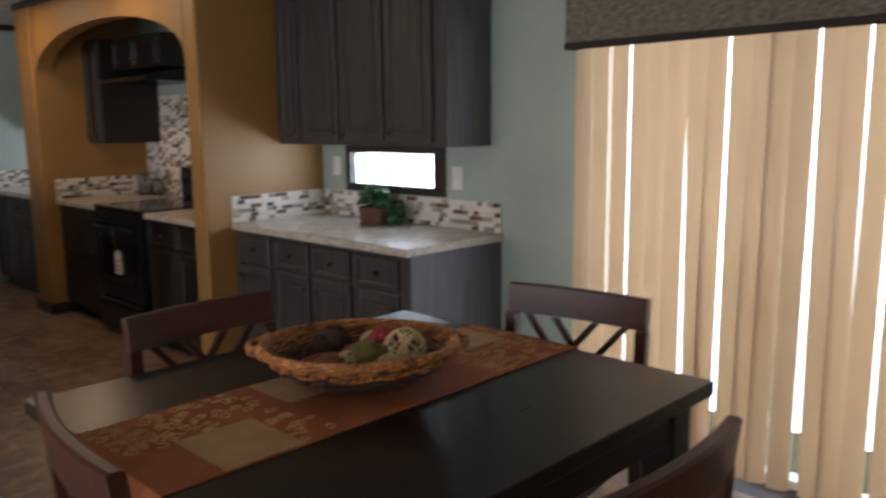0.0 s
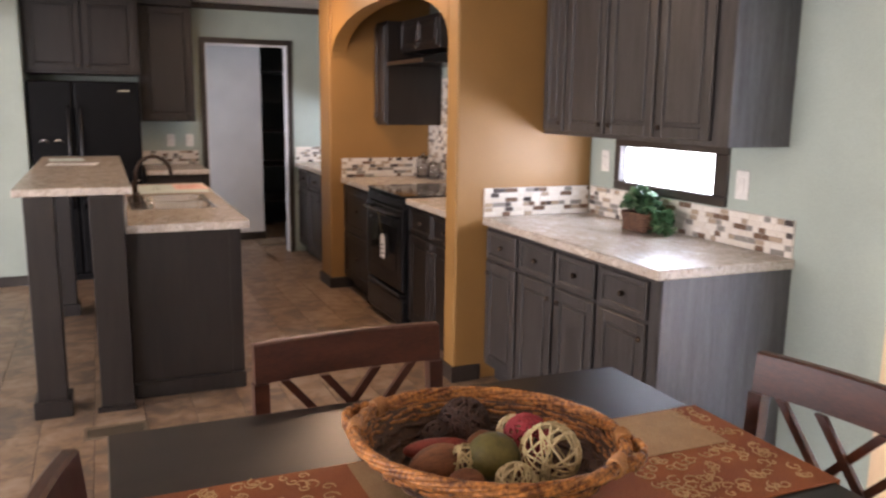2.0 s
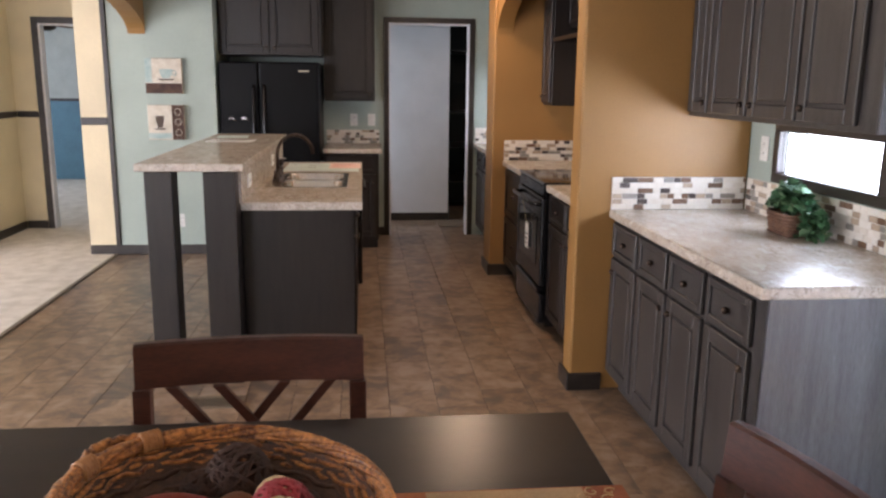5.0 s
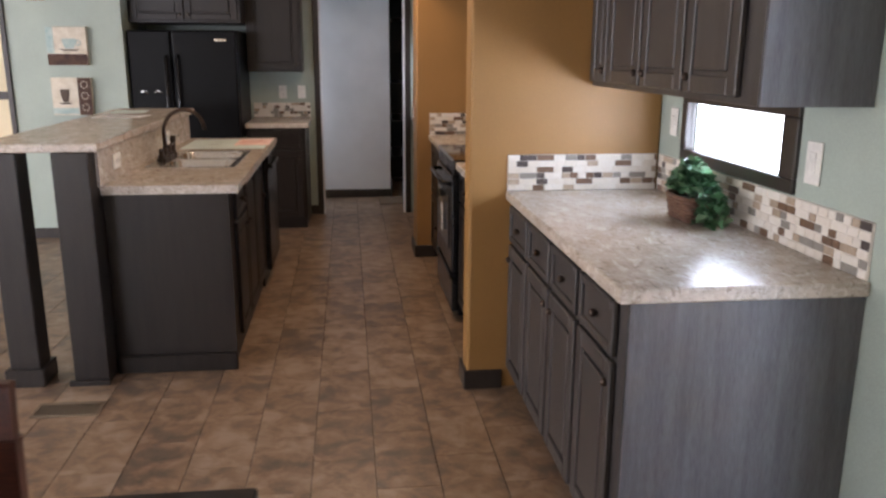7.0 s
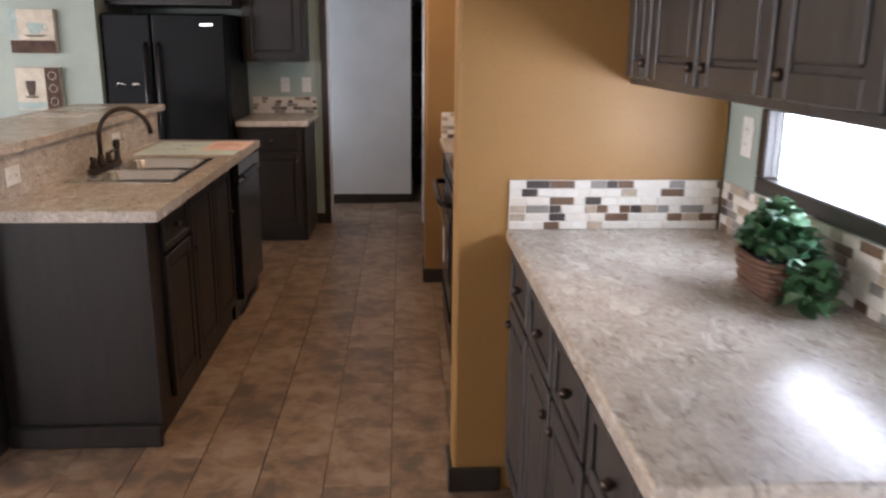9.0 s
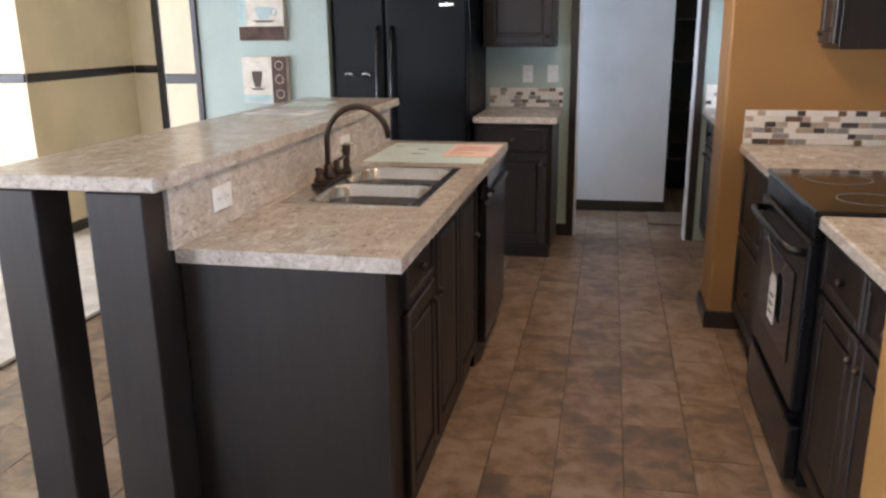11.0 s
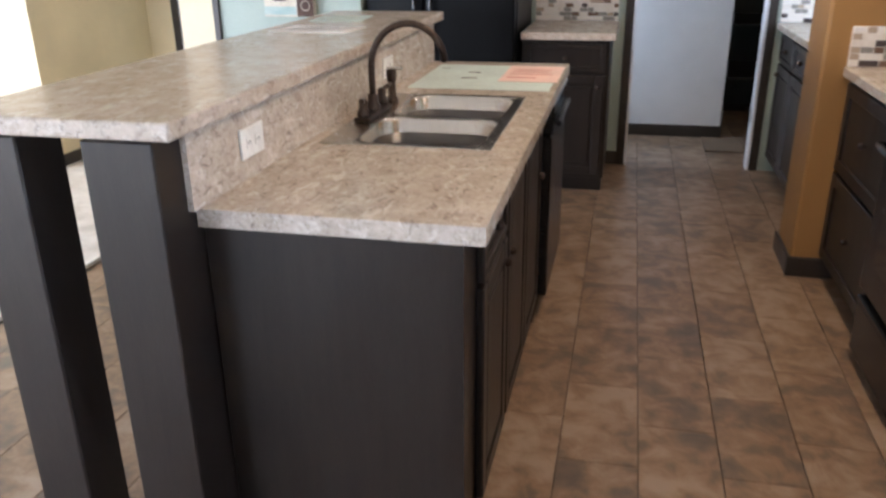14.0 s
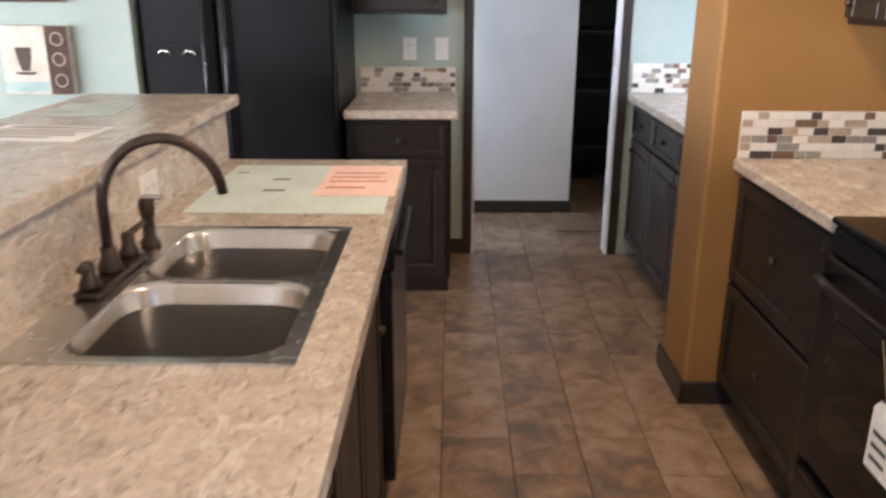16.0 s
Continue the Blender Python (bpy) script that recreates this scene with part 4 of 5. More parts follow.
dr = part("storage_drawer", B((3.082, 3.119, RY0 + 0.01, RY1 - 0.01, 0.05, 0.235), bev=0.008, seg=2), BLACK, rg)
part("pull_lip", B((3.070, 3.119, RY0 + 0.04, RY1 - 0.04, 0.243, 0.268), bev=0.005), BLACK, rg)
part("backguard", B((EAST - 0.10, EAST - 0.012, RY0, RY1, 0.926, 1.16), bev=0.012, seg=2), BLACK, rg)
for i, y in enumerate((RY0 + 0.08, RY0 + 0.18, RY1 - 0.18, RY1 - 0.08)):
    bm = bmesh.new()
    tube(bm, [(EAST - 0.101, y, 1.06), (EAST - 0.125, y, 1.06)], 0.022, 12)
    part("control_knob", bm, BLACKTEX, rg, smooth=False)
for x, y, r in ((3.28, RY0 + 0.2, 0.09), (3.28, RY1 - 0.2, 0.11), (3.58, RY0 + 0.2, 0.11), (3.58, RY1 - 0.2, 0.09)):
    bm = bmesh.new()
    tube(bm, [(x + r * math.cos(a / 16 * math.pi), y + r * math.sin(a / 16 * math.pi), 0.9252) for a in range(32)], 0.0015, 4, closed=True)
    part("burner_ring", bm, plain("burner_grey", (0.2, 0.2, 0.2), 0.4, bump=0) if "burner_grey" not in bpy.data.materials else bpy.data.materials["burner_grey"], rg)
tg = thing("energy_tag", (3.03, 5.86, 0.5), "cream cardboard tag hanging on the oven door", "tag")
part("card", prism("x", 3.0615, 3.0630, [(5.80, 0.465), (5.90, 0.465), (5.90, 0.605), (5.878, 0.63), (5.822, 0.63), (5.80, 0.605)]), PAPER, tg)
bm = bmesh.new()
tube(bm, [(3.062, 5.855, 0.625), (3.050, 5.855, 0.68), (3.030, 5.86, 0.775)], 0.0012, 5)
part("string", bm, STRAW, tg)
for z in (0.49, 0.52, 0.55):
    part("print_bar", B((3.0606, 3.0612, 5.825, 5.885, z, z + 0.010)), INK, tg)
hd = thing("range_hood", (3.6, 6.34, 1.80), "dark under-cabinet range hood with a metal lip", "range hood")
part("shell", prism("y", 5.96, 6.72, [(3.40, 1.80), (EAST - 0.013, 1.80), (EAST - 0.013, 1.90), (3.52, 1.865), (3.40, 1.83)]), BLACK, hd)
part("lip", B((3.388, 3.40, 5.96, 6.72, 1.80, 1.828), bev=0.003), BRONZE, hd, "bronze metal lip")
wall_cabinet("range_wall_cabinet", ("x", 3.40, -1), 6.722, 6.998, 1.345, 2.14, EAST - 3.402 - 0.013, CAB, "dark stained narrow wall cabinet beside the hood", [(6.735, 6.985)], crown=False)

wall_cabinet("hood_wall_cabinet", ("x", 3.52, -1), 5.962, 6.718, 1.902, 2.14, EAST - 3.522 - 0.013, CAB, "dark stained short wall cabinet above the hood", [(5.98, 6.335), (6.345, 6.70)], crown=False)

# clear jars on the counter beyond the range
def jar(x, y, r, h):
    j = thing("glass_jar", (x, y, 0.9155), "clear glass storage jar on the counter by the range", "jar", "jars by the range")
    bm = bmesh.new()
    lathe(bm, [(r * 0.9, 0), (r, 0.008), (r, h * 0.86), (r * 0.8, h * 0.95), (r * 0.8, h), (r * 0.76, h), (r * 0.76, h * 0.95), (r - 0.004, h * 0.85), (r - 0.004, 0.012), (r * 0.5, 0.010)], (x, y, 0.9155), 28)
    part("body", bm, JARGLASS, j, smooth=True)
    bm = bmesh.new()
    lathe(bm, [(r * 0.84, h + 0.001), (r * 0.84, h + 0.012), (r * 0.3, h + 0.018), (0.010, h + 0.022), (0.014, h + 0.034), (0.006, h + 0.040)], (x, y, 0.9155), 24)
    part("lid", bm, JARGLASS, j, "clear glass lid with a knob", smooth=True)


jar(3.735, 6.80, 0.052, 0.165)
jar(3.775, 6.66, 0.048, 0.12)

# small counter between niche and doorway
SF = ("x", 3.15, -1)
base_cabinet("small_base_cabinet", SF, 7.312, 8.70, EAST - 3.152, CAB, "dark stained base cabinet near the doorway", [(7.35, 7.78, 1), (7.80, 8.23, 1), (8.25, 8.67, 1)])
c = thing("small_countertop", (3.49, 8.0, 0.875), "mottled beige laminate countertop near the doorway", "countertop")
part("top", B((3.105, EAST - 0.001, 7.312, NORTH - 0.02, 0.875, 0.915), bev=0.005), COUNTER, c)
wall_cabinet("small_wall_cabinet", ("x", 3.56, -1), 7.312, 8.71, 1.40, H - 0.06, EAST - 3.562, CAB, "dark stained wall cabinet near the doorway", [(7.33, 7.77), (7.785, 8.23), (8.245, 8.69)])

# ceiling lamp over the kitchen
def ceiling_light(x, y, watts):
    cl = thing("ceiling_light", (x, y, H), "round flush ceiling light with a warm glowing diffuser", "ceiling light", "kitchen ceiling lights")
    bm = bmesh.new()
    lathe(bm, [(0.11, -0.001), (0.11, -0.015), (0.10, -0.02)], (x, y, H), 28)
    part("base", bm, WHITE, cl, smooth=True)
    bm = bmesh.new()
    lathe(bm, [(0.095, -0.021), (0.09, -0.035), (0.06, -0.045), (0.01, -0.05)], (x, y, H), 28)
    part("diffuser", bm, LAMPGLOW, cl, "glowing warm diffuser", smooth=True)
    area("lamp_kitchen", (x, y, H - 0.06), (x, y, 0), 0.16, 0.16, watts, WARM)


ceiling_light(2.62, 5.32, 14)
ceiling_light(2.62, 6.78, 11)

# pictures
def picture(z, flip):
    t = thing("canvas_picture", (0.36, TEALY - 0.03, z), "small square canvas painting of a coffee cup", "picture", "pictures on the teal wall")
    x0, x1, y = 0.212, 0.512, TEALY - 0.045
    part("canvas", B((x0, x1, y, TEALY - 0.006, z, z + 0.29), bev=0.003), CANVAS, t)
    e = y - 0.0015
    if flip:
        part("painted_band", B((x0 + 0.20, x1 - 0.001, e, y - 0.0002, z + 0.001, z + 0.289)), CANVASBROWN, t, "dark brown painted band")
        part("painted_stripe", B((x0 + 0.001, x0 + 0.195, e, y - 0.0002, z + 0.01, z + 0.055)), CANVASTEAL, t, "teal painted stripe")
        cx, cz, w, h = x0 + 0.10, z + 0.10, 0.034, 0.10
    else:
        part("painted_band", B((x0 + 0.001, x1 - 0.001, e, y - 0.0002, z + 0.001, z + 0.085)), CANVASBROWN, t, "dark brown painted band")
        part("painted_stripe", B((x0 + 0.001, x0 + 0.055, e, y - 0.0002, z + 0.09, z + 0.289)), CANVASTEAL, t, "teal painted stripe")
        cx, cz, w, h = x0 + 0.17, z + 0.125, 0.052, 0.075
    part("painted_cup", prism("y", e - 0.0016, e - 0.0002, [(cx - w * 0.55, cz), (cx + w * 0.55, cz), (cx + w * 0.95, cz + h * 0.6), (cx + w, cz + h), (cx - w, cz + h), (cx - w * 0.95, cz + h * 0.6)]), CUP if flip else CANVASTEAL, t, "painted coffee cup")
    part("painted_saucer", prism("y", e - 0.0016, e - 0.0002, [(cx - w * 1.5, cz - 0.004), (cx - w * 0.9, cz - 0.016), (cx + w * 0.9, cz - 0.016), (cx + w * 1.5, cz - 0.004)]), CUP, t, "painted saucer")
    if flip:
        for k in (0.06, 0.15, 0.235):
            bm = bmesh.new()
            tube(bm, [(x0 + 0.25 + 0.026 * math.cos(a * 0.35), e - 0.001, z + k + 0.026 * math.sin(a * 0.35)) for a in range(18)], 0.0022, 5, closed=True)
            part("painted_ring", bm, CANVAS, t)
    else:
        bm = bmesh.new()
        tube(bm, [(cx + w + 0.014 + 0.016 * math.cos(a * 0.4), e - 0.001, cz + h * 0.6 + 0.02 * math.sin(a * 0.4)) for a in range(16)], 0.004, 5, closed=True)
        part("painted_handle", bm, CANVASTEAL, t)


picture(1.385, False)
picture(1.0, True)

# floor register
fv = thing("floor_vent", (1.305, 4.515, 0), "brown metal floor register with slots", "floor vent")
part("frame", B((1.165, 1.445, 4.445, 4.462, 0.001, 0.007), (1.165, 1.445, 4.568, 4.585, 0.001, 0.007), (1.165, 1.182, 4.462, 4.568, 0.001, 0.007), (1.428, 1.445, 4.462, 4.568, 0.001, 0.007), bev=0.0015), BEIGE, fv)
part("well", B((1.182, 1.428, 4.462, 4.568, 0.0006, 0.0015)), SLOT, fv, "dark slots")
for i in range(19):
    x = 1.19 + i * 0.0127
    part("slat", B((x, x + 0.006, 4.463, 4.567, 0.002, 0.006)), BEIGE, fv)

# ceiling fan in the bedroom
fn = thing("ceiling_fan", (-1.9, 11.6, H), "brown bladed ceiling fan in the bedroom", "ceiling fan")
bm = bmesh.new()
lathe(bm, [(0.02, 0), (0.02, -0.2), (0.10, -0.22), (0.11, -0.31), (0.04, -0.34)], (-1.9, 11.6, H), 20)
part("motor", bm, BRONZE, fn, smooth=True)
for i in range(5):
    bm = B((-1.9 + 0.10, -1.9 + 0.62, 11.6 - 0.06, 11.6 + 0.06, H - 0.27, H - 0.262), bev=0.003)
    bmesh.ops.rotate(bm, cent=(-1.9, 11.6, H), matrix=Matrix.Rotation(radians(72 * i + 8), 3, "Z"), verts=bm.verts)
    part("blade", bm, FANWOOD, fn)

# ---- dining set ----
TX0, TX1, TY0, TY1, TZ = 1.293, 2.385, 1.215, 2.215, 0.915
tb = thing("dining_table", (1.83, 1.76, 0), "square dark espresso counter-height dining table", "table")
part("tabletop", B((TX0, TX1, TY0, TY1, TZ - 0.032, TZ), bev=0.0025), ESPRESSO, tb)
for b in ((TX0 + 0.09, TX1 - 0.09, TY0 + 0.045, TY0 + 0.067, TZ - 0.125, TZ - 0.0325), (TX0 + 0.09, TX1 - 0.09, TY1 - 0.067, TY1 - 0.045, TZ - 0.125, TZ - 0.0325),
          (TX0 + 0.045, TX0 + 0.067, TY0 + 0.09, TY1 - 0.09, TZ - 0.125, TZ - 0.0325), (TX1 - 0.067, TX1 - 0.045, TY0 + 0.09, TY1 - 0.09, TZ - 0.125, TZ - 0.0325)):
    part("apron", B(b, bev=0.003), ESPRESSO, tb)
for x in (TX0 + 0.035, TX1 - 0.115):
    for y in (TY0 + 0.035, TY1 - 0.115):
        part("leg", B((x, x + 0.08, y, y + 0.08, 0, TZ - 0.0325), bev=0.006), ESPRESSO, tb)


def chair():
    """A counter-height chair with a split V back; back towards -y, seat at +y."""
    c = thing("dining_chair", (0, 0, 0), "dark cherry-stained counter-height chair with slatted V back", "chair", "chairs round the table")
    top, sz, hw = 1.012, 0.60, 0.215
    bm = bmesh.new()
    n = 10
    secs = []
    for i in range(n + 1):
        x = -hw + 2 * hw * i / n
        bow = -0.022 * (1 - (x / hw) ** 2)
        secs.append([bm.verts.new((x, y + bow, z)) for y, z in ((-0.018, top - 0.085), (-0.028, top - 0.004), (-0.022, top), (-0.006, top), (0.0, top - 0.004), (0.008, top - 0.085))])
    for A, C in zip(secs, secs[1:]):
        for j in range(6):
            bm.faces.new((A[j], C[j], C[(j + 1) % 6], A[(j + 1) % 6]))
    bm.faces.new(secs[0])
    bm.faces.new(secs[-1][::-1])
    bmesh.ops.recalc_face_normals(bm, faces=bm.faces)
    part("top_rail", bm, CHAIRWOOD, c)
    for s in (-1, 1):
        bm = prism("x", s * (hw - 0.012) - 0.016, s * (hw - 0.012) + 0.016, [(-0.05, 0), (-0.018, 0), (0.035, sz), (0.012, top - 0.086), (-0.018, top - 0.086), (0.002, sz)])
        part("back_post", bm, CHAIRWOOD, c)
    part("back_cross_rail", B((-hw + 0.029, hw - 0.029, 0.0, 0.020, sz + 0.10, sz + 0.14), bev=0.003), CHAIRWOOD, c)
    z0, z1 = sz + 0.14, top - 0.086
    for k, (a, b) in enumerate(((0.010, -0.150), (0.095, -0.062), (-0.095, 0.062), (-0.010, 0.150))):
        off = 0.0 if k < 2 else 0.006
        m = bmesh.new()
        w = 0.011
        vs = []
        for u, z, yb in ((a, z0, 0.002), (b, z1, -0.016)):
            vs.append([m.verts.new((u + dx, yb + off + dy, z)) for dx, dy in ((-w, 0), (w, 0), (w, 0.012), (-w, 0.012))])
        for j in range(4):
            m.faces.new((vs[0][j], vs[0][(j + 1) % 4], vs[1][(j + 1) % 4], vs[1][j]))
        m.faces.new(vs[0][::-1])
        m.faces.new(vs[1])
        part("back_slat", m, CHAIRWOOD, c)
    part("seat", B((-0.22, 0.22, 0.03, 0.44, sz - 0.01, sz + 0.035), bev=0.012, seg=2), CHAIRWOOD, c)
    for s in (-1, 1):
        part("front_leg", B((s * 0.195 - 0.018, s * 0.195 + 0.018, 0.385, 0.421, 0, sz - 0.011), bev=0.003), CHAIRWOOD, c)
        part("side_stretcher", B((s * 0.195 - 0.010, s * 0.195 + 0.010, 0.0, 0.384, 0.20, 0.23), bev=0.002), CHAIRWOOD, c)
    part("front_stretcher", B((-0.176, 0.176, 0.395, 0.412, 0.26, 0.30), bev=0.002), CHAIRWOOD, c)
    return c


ch = chair()
copy_thing(ch, pose(2.582, 1.728, 0, 0, 0, 97.5))
copy_thing(ch, pose(1.231, 1.725, 0, 0, 0, -97))
copy_thing(ch, pose(1.752, 1.00, 0, 0, 0, 0))
ch.matrix_basis = pose(1.797, 2.362, 0, 0, 0, 183)

# table runner, laid over the table and hanging at both ends
rn = thing("table_runner", (1.83, 1.775, TZ), "rust and tan patchwork table runner with scroll pattern", "table runner")
R0, R1 = 1.585, 1.937
bm = B((TX0 - 0.008, TX1 + 0.008, R0, R1, TZ + 0.0008, TZ + 0.0035), (TX0 - 0.008, TX0 - 0.004, R0, R1, TZ - 0.16, TZ + 0.0008), (TX1 + 0.004, TX1 + 0.008, R0, R1, TZ - 0.16, TZ + 0.0008))
part("cloth", bm, RUNNERBASE, rn)
for a, b, c, d in ((1.40, 1.56, R0 + 0.004, 1.765), (2.10, 2.33, 1.77, R1 - 0.004), (1.66, 1.80, 1.78, R1 - 0.004)):
    part("patch", B((a, b, c, d, TZ + 0.0037, TZ + 0.0046)), RUNNERPATCH, rn, "tan patch")
rng = random.Random(7)
for x0, x1, y0, y1 in ((1.30, 1.62, 1.765, 1.925), (1.57, 1.64, 1.60, 1.75), (2.10, 2.37, 1.60, 1.76), (2.32, 2.375, 1.77, 1.92)):
    bm = bmesh.new()
    for k in range(int((x1 - x0) * (y1 - y0) * 1900)):
        cx, cy, s, a0 = rng.uniform(x0, x1), rng.uniform(y0, y1), rng.uniform(0.008, 0.016), rng.uniform(0, 6.3)
        tube(bm, [(cx + s * (1 - i / 13) * math.cos(a0 + i * 0.65), cy + s * (1 - i / 13) * math.sin(a0 + i * 0.65), TZ + 0.0042) for i in range(10)], 0.0013, 4)
    tagged(part("scroll_pattern", bm, RUNNERSCROLL, rn, "tan scroll pattern"), kind="stuff")

# wicker bowl and what lies in it
BC = Vector((1.842, 1.775, TZ + 0.005))
bw = thing("wicker_bowl", BC, "oval woven wicker bowl with bound rim and two handles", "bowl")
AXL, AXS = 0.211, 0.182
BT = radians(-40)


def on_bowl(a, f, z):
    u, v = AXL * f * math.cos(a), AXS * f * math.sin(a)
    return BC + Vector((u * math.cos(BT) - v * math.sin(BT), u * math.sin(BT) + v * math.cos(BT), z))


prof = [(0.46, 0.006), (0.56, 0.012), (0.66, 0.022), (0.75, 0.033), (0.84, 0.045), (0.89, 0.056), (0.935, 0.066), (0.97, 0.077)]
bm = bmesh.new()
rings = [[bm.verts.new(on_bowl(2 * math.pi * i / 48, f, z)) for i in range(48)] for f, z in [(0.1, 0.004)] + [(f - 0.025, z) for f, z in prof]]
for A, C in zip(rings, rings[1:]):
    for j in range(48):
        bm.faces.new((A[j], A[(j + 1) % 48], C[(j + 1) % 48], C[j]))
bm.faces.new(rings[0])
part("lining", bm, WICKERDARKSHADE, bw, "woven underside, coloured dark for the shade below the rim", smooth=True)
rng = random.Random(11)
# Rings well below the rim are darker: the bowl's underside shade is painted in
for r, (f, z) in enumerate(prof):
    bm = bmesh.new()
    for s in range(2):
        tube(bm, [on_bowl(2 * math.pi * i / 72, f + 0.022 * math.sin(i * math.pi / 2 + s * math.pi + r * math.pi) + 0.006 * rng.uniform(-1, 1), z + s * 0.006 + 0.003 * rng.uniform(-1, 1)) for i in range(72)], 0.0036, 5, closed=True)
    part("woven_ring", bm, WICKER if r > 4 else WICKERDARKSHADE, bw, smooth=True)
bm = bmesh.new()
for i in range(26):
    a = 2 * math.pi * i / 26
    tube(bm, [on_bowl(a + 0.05 * k, f, z) for k, (f, z) in enumerate(prof)], 0.0035, 5)
part("stakes", bm, WICKERDARKSHADE, bw, smooth=True)
for s in range(5):
    bm = bmesh.new()
    tube(bm, [on_bowl(2 * math.pi * i / 90, 1.0 + 0.028 * math.cos(i * 0.42 + s * 1.26), 0.088 + 0.0065 * math.sin(i * 0.42 + s * 1.26)) for i in range(90)], 0.0048, 6, closed=True)
    part("rim_strand", bm, WICKER, bw, smooth=True)
for a0 in (0.0, math.pi):
    hn = bmesh.new()
    for s in range(3):
        tube(hn, [on_bowl(a0 - 0.26 + 0.52 * i / 14, 1.0 + 0.125 * math.sin(math.pi * i / 14) ** 0.7, 0.088 + 0.008 * math.sin(i * 0.9 + s * 2.1)) for i in range(15)], 0.006, 6)
    part("handle", hn, WICKER, bw, smooth=True)
    for da in (-0.27, 0.27):
        hn = bmesh.new()
        for q in range(5):
            ac = a0 + da + (q - 2) * 0.03
            tube(hn, [on_bowl(ac, 1.0 + 0.052 * math.cos(t * 0.7), 0.088 + 0.014 * math.sin(t * 0.7)) for t in range(9)], 0.0035, 5, closed=True)
        part("binding", hn, CANE, bw, "pale cane binding", smooth=True)


def filler(name, label, material, c, rx, ry, rz, turn, rough=0.02, cat="dried pod"):
    bm = bmesh.new()
    ball(bm, c, rx, ry, rz, radians(turn), rough, 18, 12)
    ob = part(name, bm, material, smooth=True)
    return tagged(ob, label, cat)


def twig_ball(name, label, material, c, r, n, seed, w=0.0014):
    rg_ = random.Random(seed)
    bm = bmesh.new()
    for k in range(n):
        ax = Vector((rg_.gauss(0, 1), rg_.gauss(0, 1), rg_.gauss(0, 1))).normalized()
        p = ax.orthogonal().normalized()
        q = ax.cross(p)
        h = rg_.uniform(-0.35, 0.35)
        rr = r * math.sqrt(1 - h * h)
        tube(bm, [Vector(c) + ax * h * r + rr * (math.cos(i * math.pi / 10) * p + math.sin(i * math.pi / 10) * q) * rg_.uniform(0.97, 1.03) for i in range(20)], w, 4, closed=True)
    return tagged(part(name, bm, material, smooth=True), label, "decorative ball")


def inb(dx, dy, z):
    return BC + Vector((dx, dy, z - 0.010))


filler("green_fruit", "dull green dried decorative fruit in the wicker bowl", GREENPOD, inb(-0.005, -0.030, 0.075), 0.042, 0.042, 0.036, 0, 0.03, "decorative fruit")
filler("brown_pod", "large ribbed brown dried pod in the wicker bowl", POD, inb(-0.085, 0.000, 0.062), 0.052, 0.032, 0.030, 20)
filler("brown_pod", "small round brown dried pod in the wicker bowl", POD, inb(-0.060, -0.055, 0.050), 0.030, 0.026, 0.024, -30)
filler("brown_pod", "small round brown dried pod in the wicker bowl", POD, inb(0.045, -0.035, 0.050), 0.024, 0.024, 0.026, 10)
filler("brown_pod", "small round brown dried pod in the wicker bowl", POD, inb(0.010, 0.035, 0.060), 0.030, 0.028, 0.026, 50)
filler("red_pod", "long dark red dried pod in the wicker bowl", REDPOD, inb(-0.060, 0.055, 0.060), 0.058, 0.018, 0.018, -12)
filler("red_pod", "dark red dried pod in the wicker bowl", REDPOD, inb(0.085, 0.045, 0.058), 0.030, 0.022, 0.020, 60)
twig_ball("straw_ball", "large pale straw ball in the wicker bowl", STRAW, inb(0.075, -0.065, 0.082), 0.046, 17, 1, 0.0019)
twig_ball("straw_ball", "small pale straw ball in the wicker bowl", STRAW, inb(-0.005, -0.105, 0.064), 0.031, 16, 2, 0.0016)
twig_ball("straw_ball", "small pale straw ball in the wicker bowl", STRAW, inb(-0.045, -0.015, 0.066), 0.027, 16, 3, 0.0016)
twig_ball("straw_ball", "small pale straw ball in the wicker bowl", STRAW, inb(0.062, 0.030, 0.080), 0.027, 16, 4, 0.0016)
twig_ball("red_twig_ball", "crimson twig ball in the wicker bowl", REDTWIG, inb(0.070, 0.000, 0.082), 0.036, 30, 5, 0.0024)
twig_ball("dark_twig_ball", "dark brown twig ball in the wicker bowl", TWIG, inb(0.005, 0.100, 0.076), 0.042, 34, 6, 0.0022)
twig_ball("dark_twig_ball", "dark brown twig ball in the wicker bowl", TWIG, inb(-0.04, 0.095, 0.055), 0.032, 36, 8, 0.002)

# ---- potted plant on the hutch ----
PC = Vector((3.735, 3.90, 0.9155))
pl = thing("potted_plant", PC, "leafy green artificial ivy in a brown basket pot", "plant")
bm = bmesh.new()
box(bm, PC.x - 0.055, PC.x + 0.055, PC.y - 0.085, PC.y + 0.085, PC.z, PC.z + 0.012, 0.004)
for k in range(7):
    f = 0.86 + 0.14 * k / 6
    pts = []
    for i in range(40):
        a = 2 * math.pi * i / 40
        cx = 0.068 * f * math.copysign(abs(math.cos(a)) ** 0.6, math.cos(a))
        cy = 0.102 * f * math.copysign(abs(math.sin(a)) ** 0.6, math.sin(a))
        w = 1 + 0.03 * math.sin(i * math.pi / 2 + k * math.pi)
        pts.append(PC + Vector((cx * w, cy * w, 0.012 + k * 0.0125)))
    tube(bm, pts, 0.0072, 6, closed=True)
part("basket", bm, POT, pl, smooth=True)
part("soil", B((PC.x - 0.048, PC.x + 0.048, PC.y - 0.075, PC.y + 0.075, PC.z + 0.012, PC.z + 0.075), bev=0.01), SLOT, pl, "dark filling")


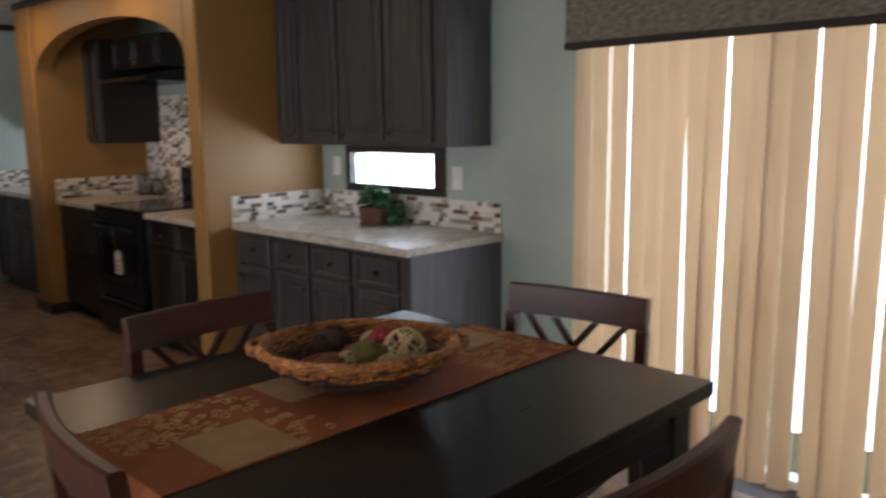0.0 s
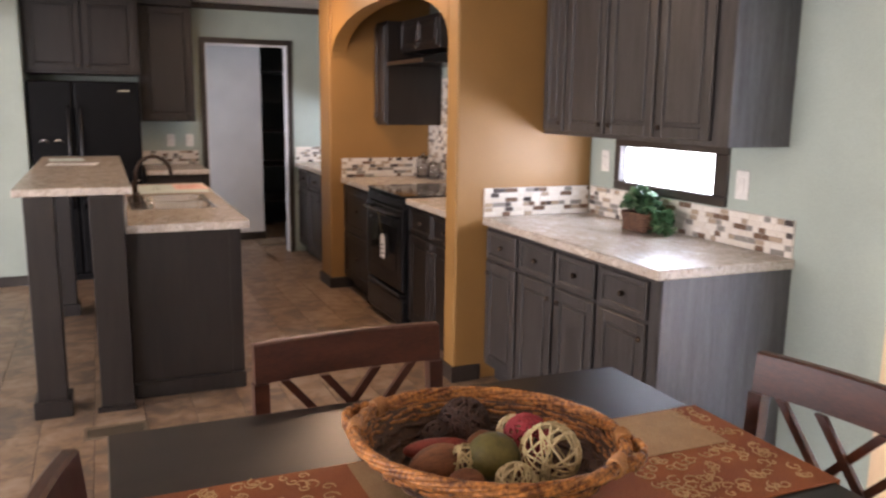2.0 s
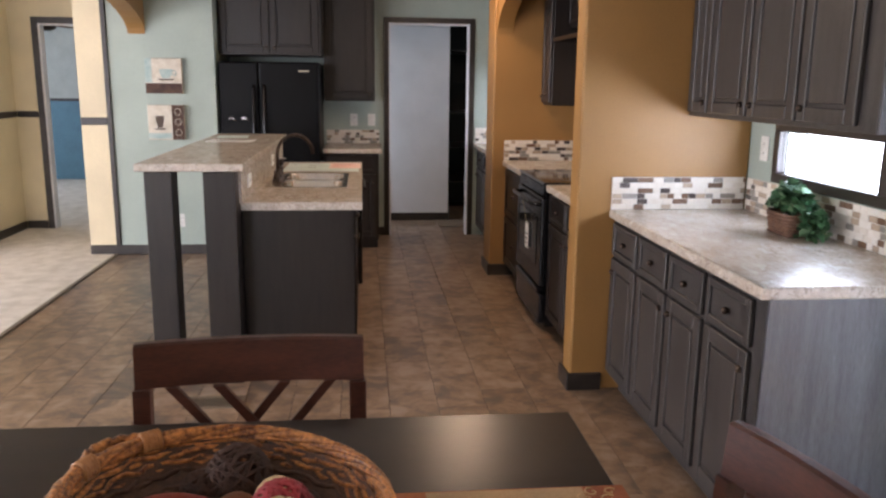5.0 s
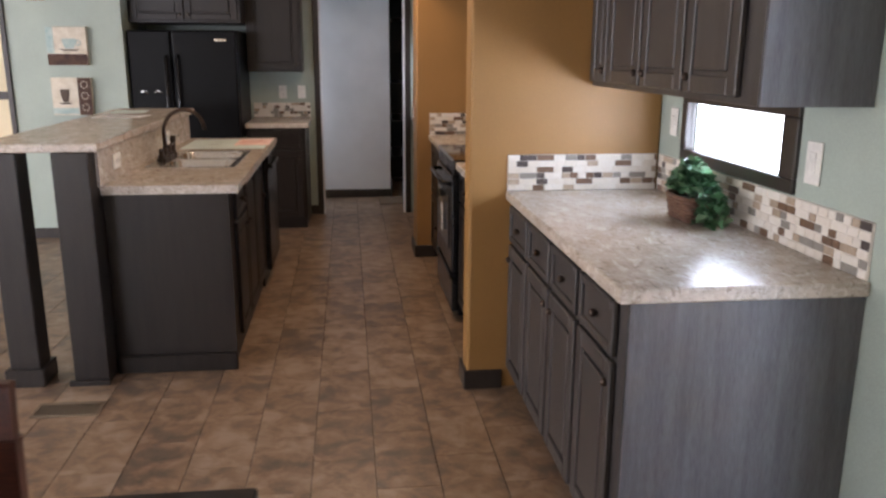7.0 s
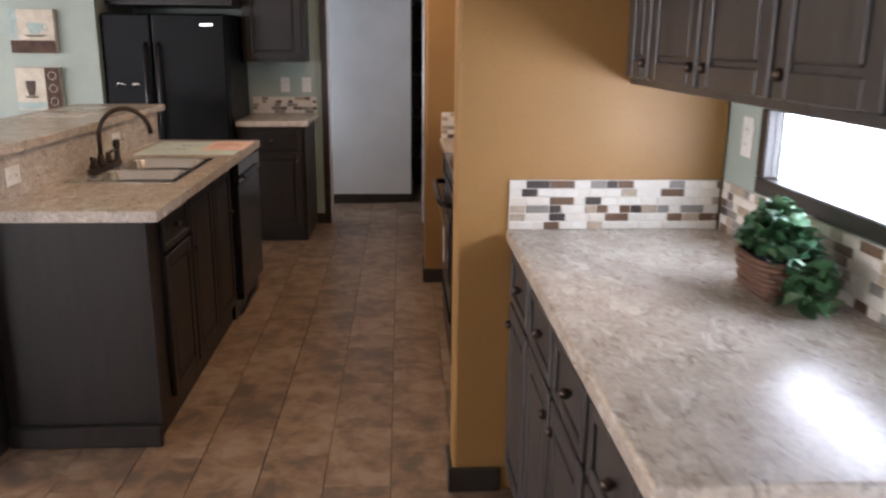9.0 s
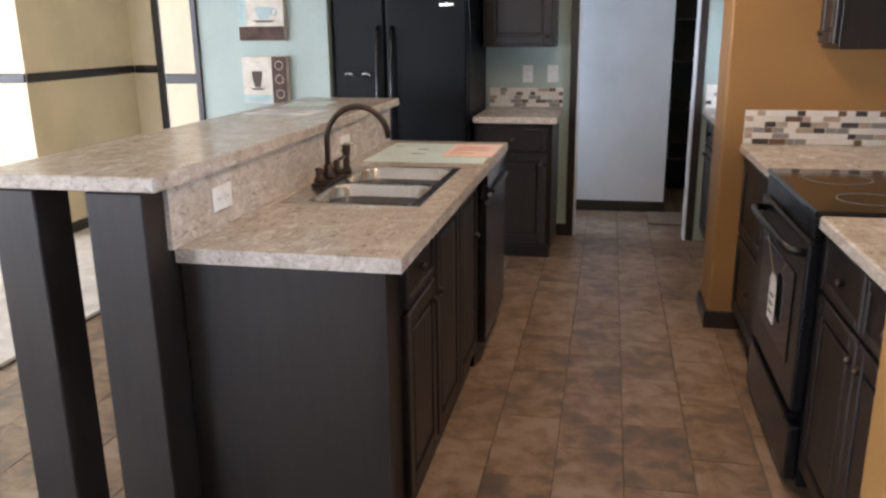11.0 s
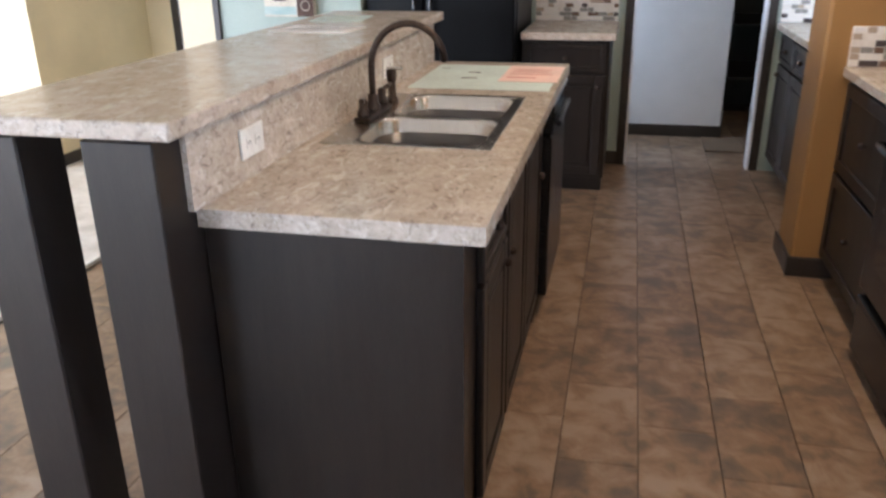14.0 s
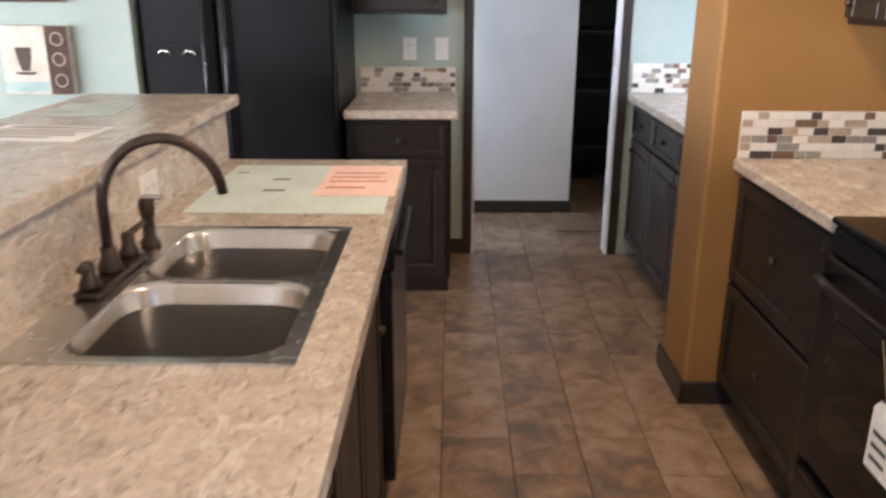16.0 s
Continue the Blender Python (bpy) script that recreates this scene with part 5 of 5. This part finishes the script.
def leaves(count, spread, seed, drop):
    rg_ = random.Random(seed)
    bm = bmesh.new()
    for k in range(count):
        a = rg_.uniform(0, 2 * math.pi)
        r = rg_.random() ** 0.6
        if drop and rg_.random() < 0.18:
            base = PC + Vector((rg_.uniform(-0.04, 0.05), rg_.uniform(-0.20, -0.12), rg_.uniform(0.012, 0.11)))
        else:
            base = PC + Vector((0.062 * r * math.cos(a), spread * r * math.sin(a), 0.112 + 0.11 * (1 - r * r) * rg_.uniform(0.2, 1.0)))
        if base.x > EAST - 0.055:
            base.x = EAST - 0.055
        s = rg_.uniform(0.016, 0.031)
        m = Matrix.Translation(base) @ Euler((rg_.uniform(-1.0, 1.0), rg_.uniform(-1.0, 1.0), rg_.uniform(0, 6.3))).to_matrix().to_4x4()
        out = [(0, -s, 0), (s * 0.75, -s * 0.45, 0.15 * s), (s * 0.95, s * 0.15, 0.3 * s), (s * 0.45, s * 0.5, 0.1 * s), (0, s * 1.25, -0.25 * s), (-s * 0.45, s * 0.5, 0.1 * s), (-s * 0.95, s * 0.15, 0.3 * s), (-s * 0.75, -s * 0.45, 0.15 * s)]
        vs = [bm.verts.new(m @ Vector(p)) for p in out]
        mid = bm.verts.new(m @ Vector((0, 0, -0.08 * s)))
        for i in range(8):
            bm.faces.new((mid, vs[i], vs[(i + 1) % 8]))
    return bm


tagged(part("foliage", leaves(230, 0.13, 21, True), LEAF, pl, "dark green leaves"), kind="stuff")
tagged(part("pale_foliage", leaves(45, 0.11, 22, True), LEAFPALE, pl, "pale green young leaves"), kind="stuff")
bm = bmesh.new()
rng = random.Random(23)
for k in range(16):
    e = PC + Vector((rng.uniform(-0.08, 0.06), rng.uniform(-0.15, 0.12), rng.uniform(0.09, 0.17)))
    tube(bm, [PC + Vector((0, 0, 0.07)), (PC + Vector((0, 0, 0.12)) + e) / 2, e], 0.0018, 5)
part("stems", bm, LEAF, pl)

# ---- mosaic backsplashes ----
ROWH = 0.0258
PIECE = {}


def piece_mesh(length):
    if length not in PIECE:
        bm = B((0.001, length - 0.0015, -0.0035, 0.0, 0.001, ROWH - 0.0015), bev=0.0012)
        me = bpy.data.meshes.new("mosaic_piece")
        bm.to_mesh(me)
        bm.free()
        me.materials.append(MOSAIC)
        PIECE[length] = me
    return PIECE[length]


def splash(label, F, u0, u1, z0, rows, seed, joined):
    """Mosaic strip of small staggered tiles on a wall face."""
    t = thing("backsplash", facet(F, (u0 + u1) / 2, 0, z0), label, "backsplash", kind="structure")
    bm = bmesh.new()
    slab(bm, F, u0, u1, 0.001, 0.008, z0, z0 + rows * ROWH)
    part("grout_bed", bm, GROUT, t)
    rg_ = random.Random(seed)
    stuff = bmesh.new()
    turn = 0 if F[0] == "y" else -math.pi / 2
    for r in range(rows):
        u = u0 + 0.001
        while u < u1 - 0.012:
            w = min(rg_.choice((0.036, 0.036, 0.05, 0.05, 0.075)), u1 - u)
            if w < 0.03:
                w = u1 - u
            z = z0 + r * ROWH
            if joined:
                slab(stuff, F, u + 0.001, u + w - 0.001, 0.0082, 0.0115, z + 0.001, z + ROWH - 0.001)
            else:
                ob = new("mosaic_tile", piece_mesh(round(w, 3)))
                ob.parent = t
                p = facet(F, u if F[0] == "y" else u + w, 0.008, z) - ORG[t]
                ob.matrix_basis = Matrix.Translation(p) @ Matrix.Rotation(turn, 4, "Z")
            u += w
    if joined:
        tagged(part("mosaic_tiles", stuff, MOSAIC, t), kind="stuff")
    else:
        stuff.free()


OF = ("y", 4.56, -1)
splash("white, tan and brown mosaic tile strip on the teal wall", EF, 3.08, 4.545, 0.9155, 6, 1, False)
splash("white, tan and brown mosaic tile strip on the gold wall", OF, 3.195, 3.855, 0.9155, 6, 2, False)
splash("mosaic tile strip above the range counter", ("y", 7.0, -1), 3.105, 3.855, 0.9155, 6, 3, False)
splash("mosaic tile strip above the far counter", NF, 1.665, 2.175, 0.9155, 5, 4, False)
splash("mosaic tile strip near the doorway", NF, 3.12, 3.855, 0.9155, 6, 5, True)
splash("mosaic tile strip above the small counter", EF, 7.315, 8.715, 0.9155, 6, 6, True)
splash("mosaic tile wall behind the range", EF, 4.705, 6.985, 0.9155, 17, 7, True)
splash("mosaic tile wall under the range hood", EF, 4.705, 6.715, 0.9155 + 17 * ROWH, 14, 8, True)

# ---- floor tiles ----
TW, TL = 0.2300, 0.430
bm = B((0.0016, TW - 0.0016, 0.0006, TL - 0.0006, -0.0055, 0.0), bev=0.0010)
TILE = bpy.data.meshes.new("floor_tile")
bm.to_mesh(TILE)
bm.free()
TILE.materials.append(FLOORTILE)
rest = bmesh.new()
X0 = 2.130 - 10 * TW
for i in range(0, 18):
    for j in range(-6, 26):
        x, y = X0 + i * TW, 5.03 + (j - 12) * TL + (0.215 if i % 2 else 0.0)
        if x + TW > EAST + 0.05 or y > 10.55 or y < -2.1:
            continue
        if 0.4 < x < 3.0 and 0.7 < y < 9.2:
            ob = new("floor_tile", TILE)
            ob.parent = floor
            ob.location = (x, y, 0)
        else:
            box(rest, max(-0.11, x + 0.0012), x + TW - 0.0012, y + 0.0012, y + TL - 0.0012, -0.0055, 0.0)
tagged(part("floor_tiles", rest, FLOORTILE, floor), kind="stuff")
